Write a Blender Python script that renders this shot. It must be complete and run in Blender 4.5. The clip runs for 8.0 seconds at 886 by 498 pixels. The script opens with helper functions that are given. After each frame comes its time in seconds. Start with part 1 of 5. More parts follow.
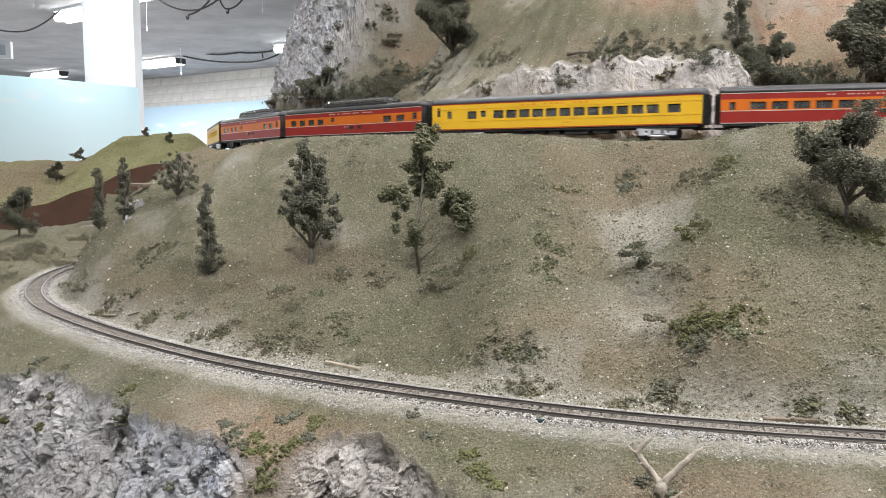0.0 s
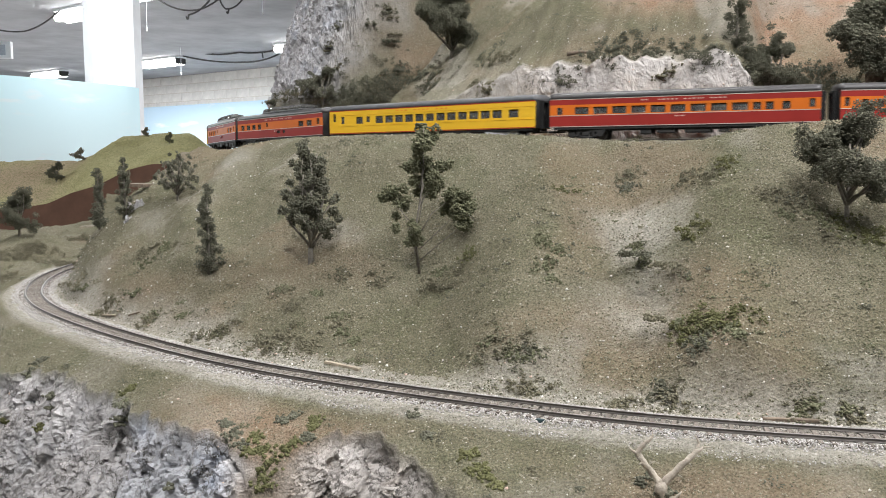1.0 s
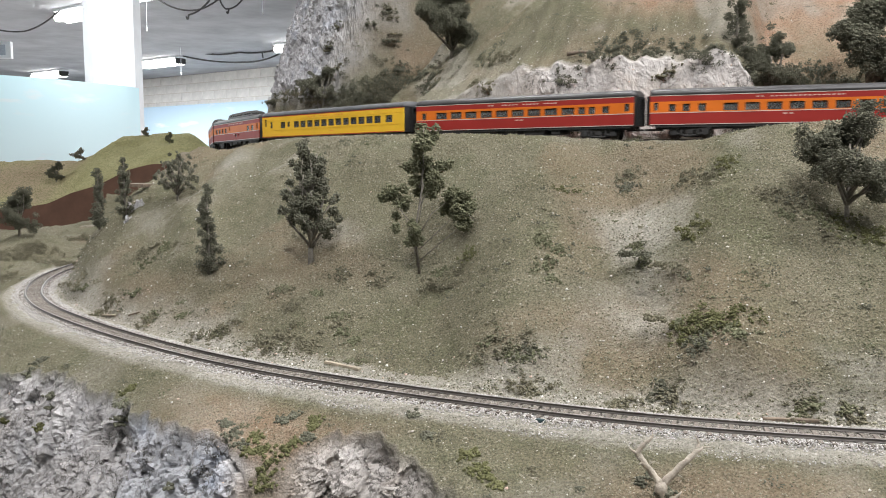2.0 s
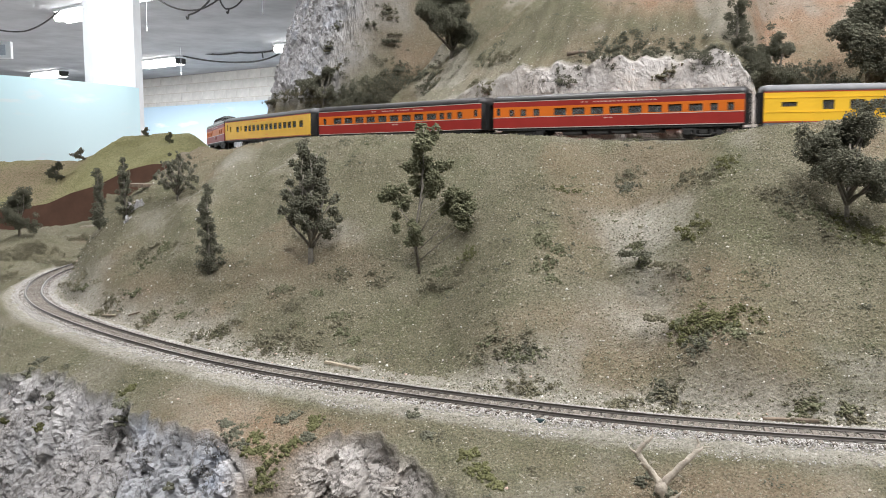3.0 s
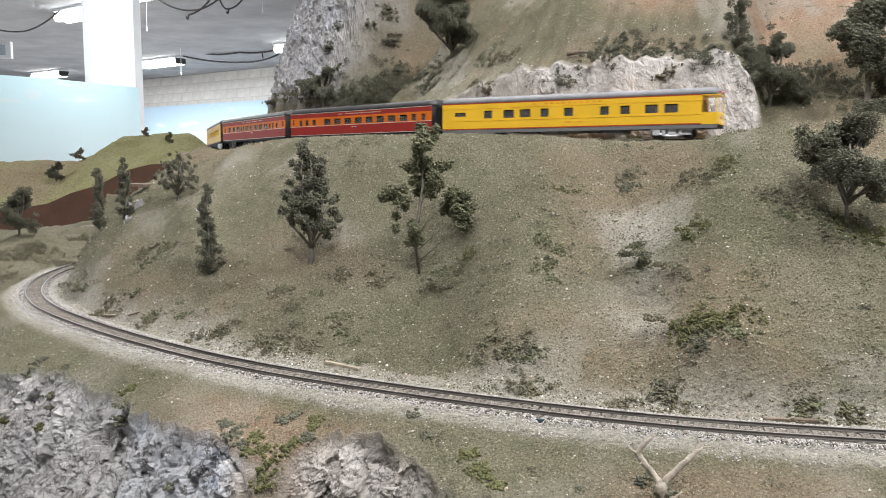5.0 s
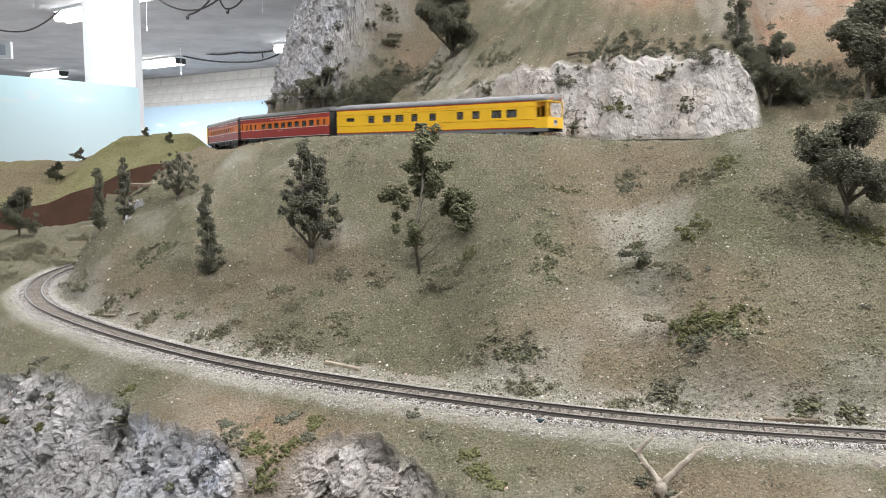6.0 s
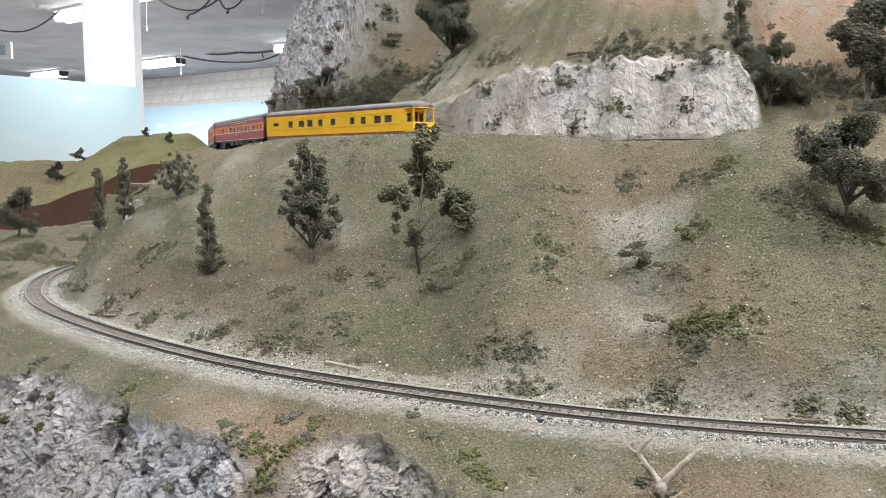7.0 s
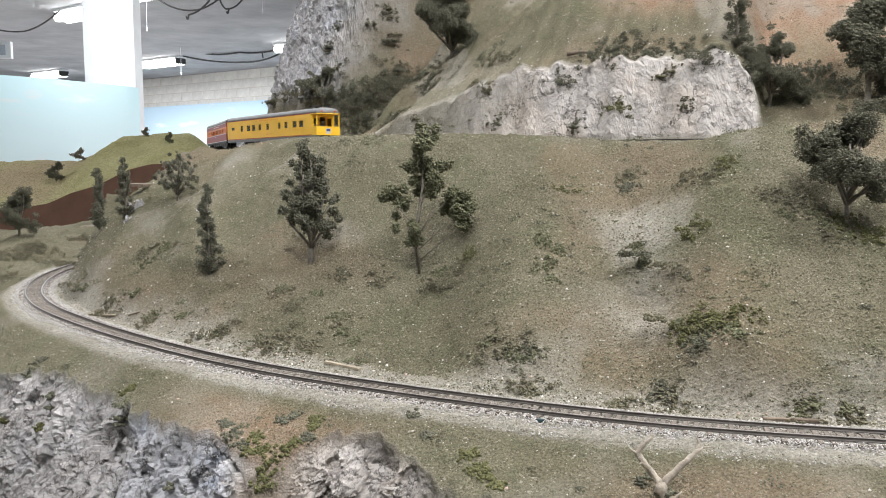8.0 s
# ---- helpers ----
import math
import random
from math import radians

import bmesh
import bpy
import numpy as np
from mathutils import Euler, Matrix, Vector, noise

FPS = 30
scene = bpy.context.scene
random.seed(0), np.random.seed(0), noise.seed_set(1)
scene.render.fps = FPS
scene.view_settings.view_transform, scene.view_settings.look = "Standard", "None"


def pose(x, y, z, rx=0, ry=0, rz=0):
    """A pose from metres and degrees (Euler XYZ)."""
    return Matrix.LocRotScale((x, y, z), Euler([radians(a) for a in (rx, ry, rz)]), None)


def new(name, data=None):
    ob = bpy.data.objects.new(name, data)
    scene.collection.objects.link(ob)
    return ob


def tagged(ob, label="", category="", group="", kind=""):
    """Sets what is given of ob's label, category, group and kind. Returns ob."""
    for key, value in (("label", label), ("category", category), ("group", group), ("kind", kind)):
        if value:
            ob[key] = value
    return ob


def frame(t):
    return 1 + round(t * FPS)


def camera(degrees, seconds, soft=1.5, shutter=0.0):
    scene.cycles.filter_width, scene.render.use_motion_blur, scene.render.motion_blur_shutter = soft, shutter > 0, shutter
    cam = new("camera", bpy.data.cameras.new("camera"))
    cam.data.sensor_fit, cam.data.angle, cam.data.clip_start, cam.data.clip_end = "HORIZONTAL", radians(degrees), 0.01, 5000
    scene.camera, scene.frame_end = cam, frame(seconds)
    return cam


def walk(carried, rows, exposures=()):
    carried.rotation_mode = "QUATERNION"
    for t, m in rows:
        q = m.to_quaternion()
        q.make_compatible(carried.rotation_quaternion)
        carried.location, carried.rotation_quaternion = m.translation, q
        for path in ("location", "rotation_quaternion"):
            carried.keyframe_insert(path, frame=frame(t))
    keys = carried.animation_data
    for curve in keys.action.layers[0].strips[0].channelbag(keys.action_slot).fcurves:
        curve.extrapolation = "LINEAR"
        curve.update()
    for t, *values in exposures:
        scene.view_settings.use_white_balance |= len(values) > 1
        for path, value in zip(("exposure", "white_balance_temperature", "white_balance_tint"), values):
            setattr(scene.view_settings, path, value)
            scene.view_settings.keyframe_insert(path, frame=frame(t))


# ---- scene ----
from mathutils.bvhtree import BVHTree

cam = camera(56.35, 8.0, soft=0.92, shutter=0.5)
EYE = 0.1457                      # lens height over the lower railhead
TILT = 6.11
walk(cam, [(0.0, pose(0, 0, EYE, 90 - TILT, 0, 0)), (8.0, pose(0, 0, EYE, 90 - TILT, 0, 0))])

# ---- light and exposure ----
world = bpy.data.worlds.new("world")
scene.world = world
world.use_nodes = True
world.node_tree.nodes["Background"].inputs[0].default_value = (0.9, 0.95, 1.0, 1)
world.node_tree.nodes["Background"].inputs[1].default_value = 0.05
scene.view_settings.exposure = 0.18

CEIL = EYE + 2.0                  # ceiling height
FLOOR = -1.12                     # room floor
ROOM = math.atan2(-2.8, 3.82)     # turn of the building against the shot


def room_xy(a, b):
    """Place in the plan from steps along (a) and across (b) the far wall; the wall is b = 0, positive b comes nearer."""
    u = Vector((math.cos(ROOM), math.sin(ROOM)))
    n = Vector((u.y, -u.x))
    p = Vector((-7.6, 21.0)) + u * a + n * b
    return p.x, p.y


# Bare area lamps: some stand for unseen hall tubes, others are added fill.
def tube_or_fill_lamp(x, y, power, size=1.25, turn=ROOM):
    data = bpy.data.lights.new("tube_light", "AREA")
    data.shape, data.size, data.size_y, data.energy = "RECTANGLE", size, 0.30, power
    data.color = (0.965, 0.965, 0.98)
    ob = new("tube_light", data)
    ob.matrix_world = Matrix.Translation((x, y, CEIL - 0.14)) @ Matrix.Rotation(turn, 4, "Z")
    return ob


# The 420 W lamps, apart from any fixture, are added to lift the hall.
# Unseen lamps; (-2.4, 6.2) and (-4.9, 4.3) are added to brighten column and backdrop.
for lx, ly, lw in ((-1.7, 0.2, 24), (0.1, -0.8, 70), (-0.1, 1.7, 40), (1.5, 0.3, 66), (-2.4, 6.2, 62), (-4.9, 4.3, 160), (-0.5, 9.0, 130), (-8.5, 11.0, 420), (-4.0, 13.5, 420), (-8.0, 16.5, 420)):
    tube_or_fill_lamp(lx, ly, lw)


# ---- materials ----
def material(name, rough=0.8, metal=0.0, spec=0.3):
    m = bpy.data.materials.new(name)
    m.use_nodes = True
    b = m.node_tree.nodes["Principled BSDF"]
    b.inputs["Roughness"].default_value, b.inputs["Metallic"].default_value = rough, metal
    b.inputs["Specular IOR Level"].default_value = spec
    return m, m.node_tree, b


def mixed(tree, fac, a, b, mode="MIX"):
    n = tree.nodes.new("ShaderNodeMix")
    n.data_type, n.blend_type = "RGBA", mode
    for i, v in ((0, fac), (6, a), (7, b)):
        if hasattr(v, "is_output"):
            tree.links.new(v, n.inputs[i])
        elif i == 0:
            n.inputs[0].default_value = v
        else:
            n.inputs[i].default_value = (*v, 1)
    return n.outputs[2]


def noise_of(tree, scale, detail=6, rough=0.6, kind="noise", lo=0.35, hi=0.65, offset=0.0):
    """A noise at that many cells a metre, stretched to 0..1 between lo and hi."""
    co = tree.nodes.new("ShaderNodeTexCoord")
    out = co.outputs["Object"]
    if offset:
        add = tree.nodes.new("ShaderNodeVectorMath")
        add.inputs[1].default_value = (offset, offset * 1.7, -offset)
        tree.links.new(out, add.inputs[0])
        out = add.outputs[0]
    if kind == "noise":
        n = tree.nodes.new("ShaderNodeTexNoise")
        n.inputs["Detail"].default_value, n.inputs["Roughness"].default_value = detail, rough
        src = n.outputs["Fac"]
    else:
        n = tree.nodes.new("ShaderNodeTexVoronoi")
        src = n.outputs["Distance"] if kind == "voronoi" else n.outputs["Color"]
    n.inputs["Scale"].default_value = scale
    tree.links.new(out, n.inputs["Vector"])
    r = tree.nodes.new("ShaderNodeMapRange")
    r.inputs[1].default_value, r.inputs[2].default_value = lo, hi
    tree.links.new(src, r.inputs[0])
    return r.outputs[0]


def bumped(tree, b, parts):
    """Chain of bumps: (height socket, strength, distance in metres)."""
    last = None
    for h, strength, dist in parts:
        n = tree.nodes.new("ShaderNodeBump")
        n.inputs["Strength"].default_value, n.inputs["Distance"].default_value = strength, dist
        tree.links.new(h, n.inputs["Height"])
        if last:
            tree.links.new(last, n.inputs["Normal"])
        last = n.outputs[0]
    tree.links.new(last, b.inputs["Normal"])


def plain(name, colour, rough=0.6, metal=0.0, spec=0.4, vary=0.12, scale=60.0, bump=0.0, per_object=0.0):
    m, tree, b = material(name, rough, metal, spec)
    dark = tuple(c * (1 - vary) for c in colour)
    light = tuple(min(1, c * (1 + vary)) for c in colour)
    col = mixed(tree, noise_of(tree, scale), dark, light)
    if per_object:
        info = tree.nodes.new("ShaderNodeObjectInfo")
        r = tree.nodes.new("ShaderNodeMapRange")
        r.inputs[3].default_value, r.inputs[4].default_value = 0, per_object
        tree.links.new(info.outputs["Random"], r.inputs[0])
        col = mixed(tree, r.outputs[0], col, tuple(c * 0.45 for c in colour))
    tree.links.new(col, b.inputs["Base Color"])
    if bump:
        bumped(tree, b, [(noise_of(tree, scale * 3), 0.6, bump)])
    return m


def attr(tree, name):
    n = tree.nodes.new("ShaderNodeAttribute")
    n.attribute_name = name
    return n.outputs["Fac"]


def crack_of(tree, scale, width, offset=0.0, tall=0.55):
    """Thin wandering cracks: 0 in the crack, 1 beside it; drawn out upright where tall is below 1."""
    co = tree.nodes.new("ShaderNodeTexCoord")
    mp = tree.nodes.new("ShaderNodeMapping")
    mp.inputs["Scale"].default_value = (1, 1, tall)
    mp.inputs["Location"].default_value = (offset, offset * 1.3, -offset)
    tree.links.new(co.outputs["Object"], mp.inputs[0])
    n = tree.nodes.new("ShaderNodeTexNoise")
    n.inputs["Scale"].default_value, n.inputs["Detail"].default_value, n.inputs["Roughness"].default_value = scale, 5, 0.62
    tree.links.new(mp.outputs[0], n.inputs["Vector"])
    sub = tree.nodes.new("ShaderNodeMath")
    sub.operation = "SUBTRACT"
    sub.inputs[1].default_value = 0.5
    tree.links.new(n.outputs["Fac"], sub.inputs[0])
    ab = tree.nodes.new("ShaderNodeMath")
    ab.operation = "ABSOLUTE"
    tree.links.new(sub.outputs[0], ab.inputs[0])
    r = tree.nodes.new("ShaderNodeMapRange")
    r.inputs[1].default_value, r.inputs[2].default_value = width * 0.15, width
    tree.links.new(ab.outputs[0], r.inputs[0])
    return r.outputs[0]


def product(tree, a, b):
    n = tree.nodes.new("ShaderNodeMath")
    n.operation = "MULTIPLY"
    for i, v in enumerate((a, b)):
        if hasattr(v, "is_output"):
            tree.links.new(v, n.inputs[i])
        else:
            n.inputs[i].default_value = v
    return n.outputs[0]


def rock_colour(tree, cool):
    """Cast plaster rock washed with grey, pink and blue stain; returns the colour and its relief."""
    warm = mixed(tree, noise_of(tree, 45, 8, 0.75), (0.40, 0.365, 0.335), (0.60, 0.562, 0.53))
    warm = mixed(tree, noise_of(tree, 15, 4, 0.6, offset=5.0, lo=0.50, hi=0.68), warm, (0.50, 0.445, 0.39))
    blue = mixed(tree, noise_of(tree, 38, 8, 0.7, offset=7.0), (0.36, 0.362, 0.378), (0.56, 0.563, 0.585))
    blue = mixed(tree, noise_of(tree, 20, 3, 0.6, offset=8.0, lo=0.52, hi=0.70), blue, (0.41, 0.445, 0.52))
    rock = mixed(tree, cool, warm, blue)
    coarse, fine = crack_of(tree, 40, 0.016, 2.2, 0.8), crack_of(tree, 110, 0.024, 4.4, 0.8)
    stain = noise_of(tree, 28, 4, 0.6, offset=9.0, lo=0.40, hi=0.60)
    rock = mixed(tree, product(tree, 0.5, noise_of(tree, 190, 5, 0.7, offset=1.2, lo=0.56, hi=0.70)), rock, (0.22, 0.205, 0.185))
    rock = mixed(tree, fine, mixed(tree, stain, rock, (0.25, 0.23, 0.21)), rock)
    rock = mixed(tree, coarse, mixed(tree, stain, rock, (0.15, 0.14, 0.128)), rock)
    return rock, coarse, fine


def rock_material(name):
    m, tree, b = material(name, 0.9, 0, 0.12)
    col, coarse, fine = rock_colour(tree, 0.6)
    tree.links.new(col, b.inputs["Base Color"])
    bumped(tree, b, [(coarse, 0.8, 0.0016), (fine, 0.7, 0.0008)])
    return m


def ground_material(name):
    """Scenic ground cover: olive turf over tan earth, rust soil, pale scree and grey cast rock, by mesh attributes."""
    m, tree, b = material(name, 0.95, 0, 0.08)
    turf = mixed(tree, noise_of(tree, 9, 5, 0.6), (0.212, 0.196, 0.126), (0.285, 0.262, 0.184))
    turf = mixed(tree, noise_of(tree, 17, 6, 0.65, offset=3.1, lo=0.48, hi=0.75), turf, (0.188, 0.195, 0.112))
    turf = mixed(tree, noise_of(tree, 700, 3, 0.7, lo=0.30, hi=0.62), (0.100, 0.092, 0.062), turf)
    turf = mixed(tree, noise_of(tree, 330, 3, 0.6, offset=1.3, lo=0.60, hi=0.74), turf, (0.43, 0.40, 0.32))
    scree = mixed(tree, noise_of(tree, 420, 4, 0.75, lo=0.32, hi=0.66), (0.26, 0.238, 0.195), (0.56, 0.525, 0.46))
    soil = mixed(tree, noise_of(tree, 60, 5, 0.6), (0.42, 0.265, 0.180), (0.47, 0.345, 0.25))
    soil = mixed(tree, noise_of(tree, 600, 3, 0.7, offset=4.0, lo=0.30, hi=0.55), (0.17, 0.12, 0.08), soil)
    rock, coarse, fine = rock_colour(tree, attr(tree, "cool"))
    col = mixed(tree, attr(tree, "soil"), turf, soil)
    col = mixed(tree, attr(tree, "scree"), col, scree)
    col = mixed(tree, attr(tree, "rock"), col, rock)
    tree.links.new(col, b.inputs["Base Color"])
    on_rock = attr(tree, "rock")
    off = tree.nodes.new("ShaderNodeMapRange")
    off.inputs[3].default_value, off.inputs[4].default_value = 1.0, 0.22
    tree.links.new(on_rock, off.inputs[0])
    off_rock = off.outputs[0]
    bumped(tree, b, [(product(tree, noise_of(tree, 160, 8, 0.8, lo=0.2, hi=0.8), off_rock), 0.7, 0.004), (product(tree, noise_of(tree, 480, 3, 0.7, lo=0.2, hi=0.8), off_rock), 0.9, 0.0026),
                     (product(tree, coarse, on_rock), 0.6, 0.0014), (product(tree, fine, on_rock), 0.6, 0.0007)])
    return m


GROUND = ground_material("scenic_ground")
ROCK = rock_material("cast_rock")


# ---- vector noise on arrays ----
def lattice(ix, iy, iz):
    h = (ix * 374761393 + iy * 668265263 + iz * 1274126177) & 0xFFFFFFFF
    h = ((h ^ (h >> 13)) * 1274126177) & 0xFFFFFFFF
    return ((h ^ (h >> 16)) & 0xFFFF) / 32767.5 - 1


def vnoise(x, y, z):
    ix, iy, iz = (np.floor(v).astype(np.int64) for v in (x, y, z))
    fx, fy, fz = x - ix, y - iy, z - iz
    fx, fy, fz = (v * v * v * (v * (v * 6 - 15) + 10) for v in (fx, fy, fz))
    out = 0
    for dx in (0, 1):
        for dy in (0, 1):
            for dz in (0, 1):
                w = (fx if dx else 1 - fx) * (fy if dy else 1 - fy) * (fz if dz else 1 - fz)
                out = out + w * lattice(ix + dx, iy + dy, iz + dz)
    return out


def fbm(x, y, z, scale, octaves=4, gain=0.5, ridged=False):
    x, y, z = x * scale, y * scale, z * scale
    out, amp = 0, 1.0
    for i in range(octaves):
        v = vnoise(x + 17.3 * i, y - 9.1 * i, z + 4.7 * i)
        out = out + amp * ((1 - 2 * np.abs(v)) if ridged else v)
        x, y, z, amp = x * 2.03, y * 2.03, z * 2.03, amp * gain
    return out


def ease(v, a, b):
    t = np.clip((np.asarray(v, float) - a) / (b - a), 0, 1)
    return t * t * (3 - 2 * t)


# ---- the two lines in the plan ----
class Line:
    """A line in the plan as dense samples: s, x, y, heading."""

    def __init__(self, s, x, y):
        self.s, self.x, self.y = s, x, y
        tx, ty = np.gradient(x), np.gradient(y)
        n = np.hypot(tx, ty)
        self.tx, self.ty = tx / n, ty / n

    def at(self, s):
        return tuple(np.interp(s, self.s, v) for v in (self.x, self.y, self.tx, self.ty))

    def near(self, px, py):
        """Distance to the line, positive on its right-hand side as one goes along it, and s of the nearest point."""
        px, py = np.ravel(px), np.ravel(py)
        d, s = np.empty(len(px)), np.empty(len(px))
        for i in range(0, len(px), 20000):
            q = slice(i, i + 20000)
            dx, dy = px[q, None] - self.x, py[q, None] - self.y
            k = np.argmin(dx * dx + dy * dy, axis=1)
            ax, ay = px[q] - self.x[k], py[q] - self.y[k]
            side = ax * self.ty[k] - ay * self.tx[k]
            along = ax * self.tx[k] + ay * self.ty[k]
            d[q] = np.where(side >= 0, 1, -1) * np.hypot(ax, ay)
            s[q] = self.s[k] + np.clip(along, -0.01, 0.01)
        return d, s


def upper_line():
    s = np.arange(-0.85, 2.1, 0.005)
    k = np.interp(s, np.linspace(-0.25, 1.35, 7), [0.966, 0.945, 0.750, 1.072, 0.832, 0.798, 0.798])
    h = np.concatenate([[0], np.cumsum((k[1:] + k[:-1]) / 2 * 0.005)])
    i0 = np.argmin(abs(s + 0.25))
    h = h - h[i0] + radians(5.37)
    x = np.concatenate([[0], np.cumsum(-np.cos((h[1:] + h[:-1]) / 2) * 0.005)])
    y = np.concatenate([[0], np.cumsum(np.sin((h[1:] + h[:-1]) / 2) * 0.005)])
    return Line(s, x - x[i0] + 0.547, y - y[i0] + 0.718)


def spline_line(pts, step=0.005):
    p = [Vector((*q, 0)) for q in pts]
    out = []
    for i in range(1, len(p) - 2):
        for j in range(24):
            t = j / 24
            out.append(0.5 * (2 * p[i] + (p[i + 1] - p[i - 1]) * t + (2 * p[i - 1] - 5 * p[i] + 4 * p[i + 1] - p[i + 2]) * t * t
                              + (3 * p[i] - p[i - 1] - 3 * p[i + 1] + p[i + 2]) * t ** 3))
    x, y = np.array([v.x for v in out]), np.array([v.y for v in out])
    s = np.concatenate([[0], np.cumsum(np.hypot(np.diff(x), np.diff(y)))])
    q = np.arange(0, s[-1], step)
    return Line(q, np.interp(q, s, x), np.interp(q, s, y))


UPPER = upper_line()
LOW = [(1.25, 0.43), (0.95, 0.402), (0.65, 0.395), (0.42, 0.403), (0.218, 0.433), (0.072, 0.475), (-0.112, 0.566), (-0.248, 0.668), (-0.372, 0.790),
       (-0.440, 0.882), (-0.484, 0.975), (-0.510, 1.070), (-0.520, 1.190)]
LOWER = spline_line(LOW + [(-0.505, 1.30), (-0.46, 1.40), (-0.40, 1.48)])
TOE = spline_line(LOW + [(-0.545, 1.30), (-0.61, 1.42), (-0.70, 1.57), (-0.79, 1.80), (-0.88, 2.1), (-0.95, 2.4)])
RAIL = 0.1657                     # upper railhead; the line falls slightly towards the far end


def rail_z(s):
    return RAIL - 0.0045 * (np.asarray(s) - 0.2)


# ---- heights ----
def hill_height(px, py):
    """The slope between the lower and the upper line."""
    dl, sl = TOE.near(px, py)
    du, su = UPPER.near(px, py)
    dl, du = np.clip(dl, 0, None), np.clip(-du, 0, None)
    a, c = np.clip(dl - 0.030, 0, None), np.clip(du - 0.046, 0, None)
    t = a / (a + c + 1e-6)
    left = ease(px, -0.15, -0.42)
    shape = (1 - left) * (0.80 * t + 0.20 * ease(t, 0, 1)) + left * (1 - (1 - t) ** (2.1 - 0.9 * ease(py, 1.10, 1.32)))
    top = rail_z(su) - 0.0045
    # the bank's brow stands a little over the rails in places
    brow = np.interp(su, [-0.10, -0.05, -0.02, 0.01, 0.035, 0.06, 0.13, 0.20, 0.28, 0.35, 0.50, 0.58, 0.65, 0.72],
                     [0.0190, 0.0180, 0.0155, 0.0130, 0.0075, 0.0015, 0.0015, 0.0080, 0.0120, 0.0130, 0.0140, 0.0130, 0.0085, 0.0020])
    low = -0.004
    z = low + (top - low) * shape + brow * ease(t, 0.5, 0.88) * ease(du, 0.017, 0.034)
    win = ease(t, 0, 0.12) * ease(t, 1.0, 0.85)
    zero = np.zeros_like(px)
    z = z + win * (0.013 * fbm(px, py, zero, 5.0, 3) + 0.0030 * fbm(px, py, zero + 3, 26, 3))
    # the slope turns away over a ridge towards the bend
    crest = np.interp(py, [0.70, 0.80, 0.88, 0.99, 1.10], [-0.225, -0.248, -0.268, -0.252, -0.250])
    z = z + 0.016 * win * np.exp(-((px - crest) / 0.024) ** 2) * ease(py, 0.72, 0.80) * ease(py, 1.10, 1.0)
    # a shallow draw runs down the slope
    z = z + 0.013 * win * np.exp(-((px - 0.215 - 0.12 * (t - 0.5)) / 0.045) ** 2) - 0.013 * win * np.exp(-((px - 0.140 - 0.03 * (t - 0.5)) / 0.035) ** 2) + 0.012 * win * np.exp(-((px - 0.065 - 0.08 * (t - 0.5)) / 0.035) ** 2) - 0.008 * win * np.exp(-((px + 0.01) / 0.03) ** 2)
    return z, t, su, sl


def cliff_edge(s):
    """How far outside the lower line the turf bank breaks off into the cliff."""
    d = np.interp(s, [0.90, 0.925, 0.948, 0.973, 0.991, 1.013, 1.026, 1.040, 1.055, 1.073, 1.119, 1.160, 1.179, 1.204, 1.245, 1.291, 1.315, 1.343, 1.42],
                  [0.100, 0.079, 0.066, 0.052, 0.046, 0.048, 0.060, 0.078, 0.080, 0.075, 0.076, 0.069, 0.062, 0.057, 0.057, 0.058, 0.069, 0.081, 0.085])
    return d + 0.0016 * np.sin(s * 190) + 0.0012 * np.sin(s * 431 + 1)


def front_profile(s, d):
    """Outside the lower line: ballast shoulder, turf bank, then the cliff (drop, and how far it is rock)."""
    right = ease(s, 0.965, 0.905)                    # no cliff towards the near end of the line
    loop = ease(s, 1.42, 1.60)                       # level ground outside the loop
    bank = cliff_edge(s) - 0.026
    gully = np.exp(-((s - 1.038) / 0.013) ** 2)      # overgrown draw between two rock faces
    cleft = np.exp(-((s - 1.186) / 0.008) ** 2)      # narrow dark cleft
    e = np.clip(d - 0.026, 0, None)
    gentle = 0.42 * np.minimum(e, bank) + 0.25 * ease(e, 0, 0.05) * 0.01
    beyond = np.clip(e - bank, 0, None)
    steep = 2.7 * np.minimum(beyond, 0.14) + 0.5 * np.clip(beyond - 0.14, 0, None)
    steep = steep * (1 - 0.62 * gully) + 0.008 * cleft * ease(beyond, 0, 0.012)
    z = -0.004 - gentle - (1 - right) * steep - right * 0.42 * beyond
    flat = -0.004 - 0.10 * e + 0.045 * ease(e, 0.10, 0.30)
    z = z * (1 - loop) + flat * loop
    rock = (1 - right) * (1 - loop) * ease(e - bank, -0.002, 0.004) * (1 - 0.85 * gully)
    return z, rock, loop


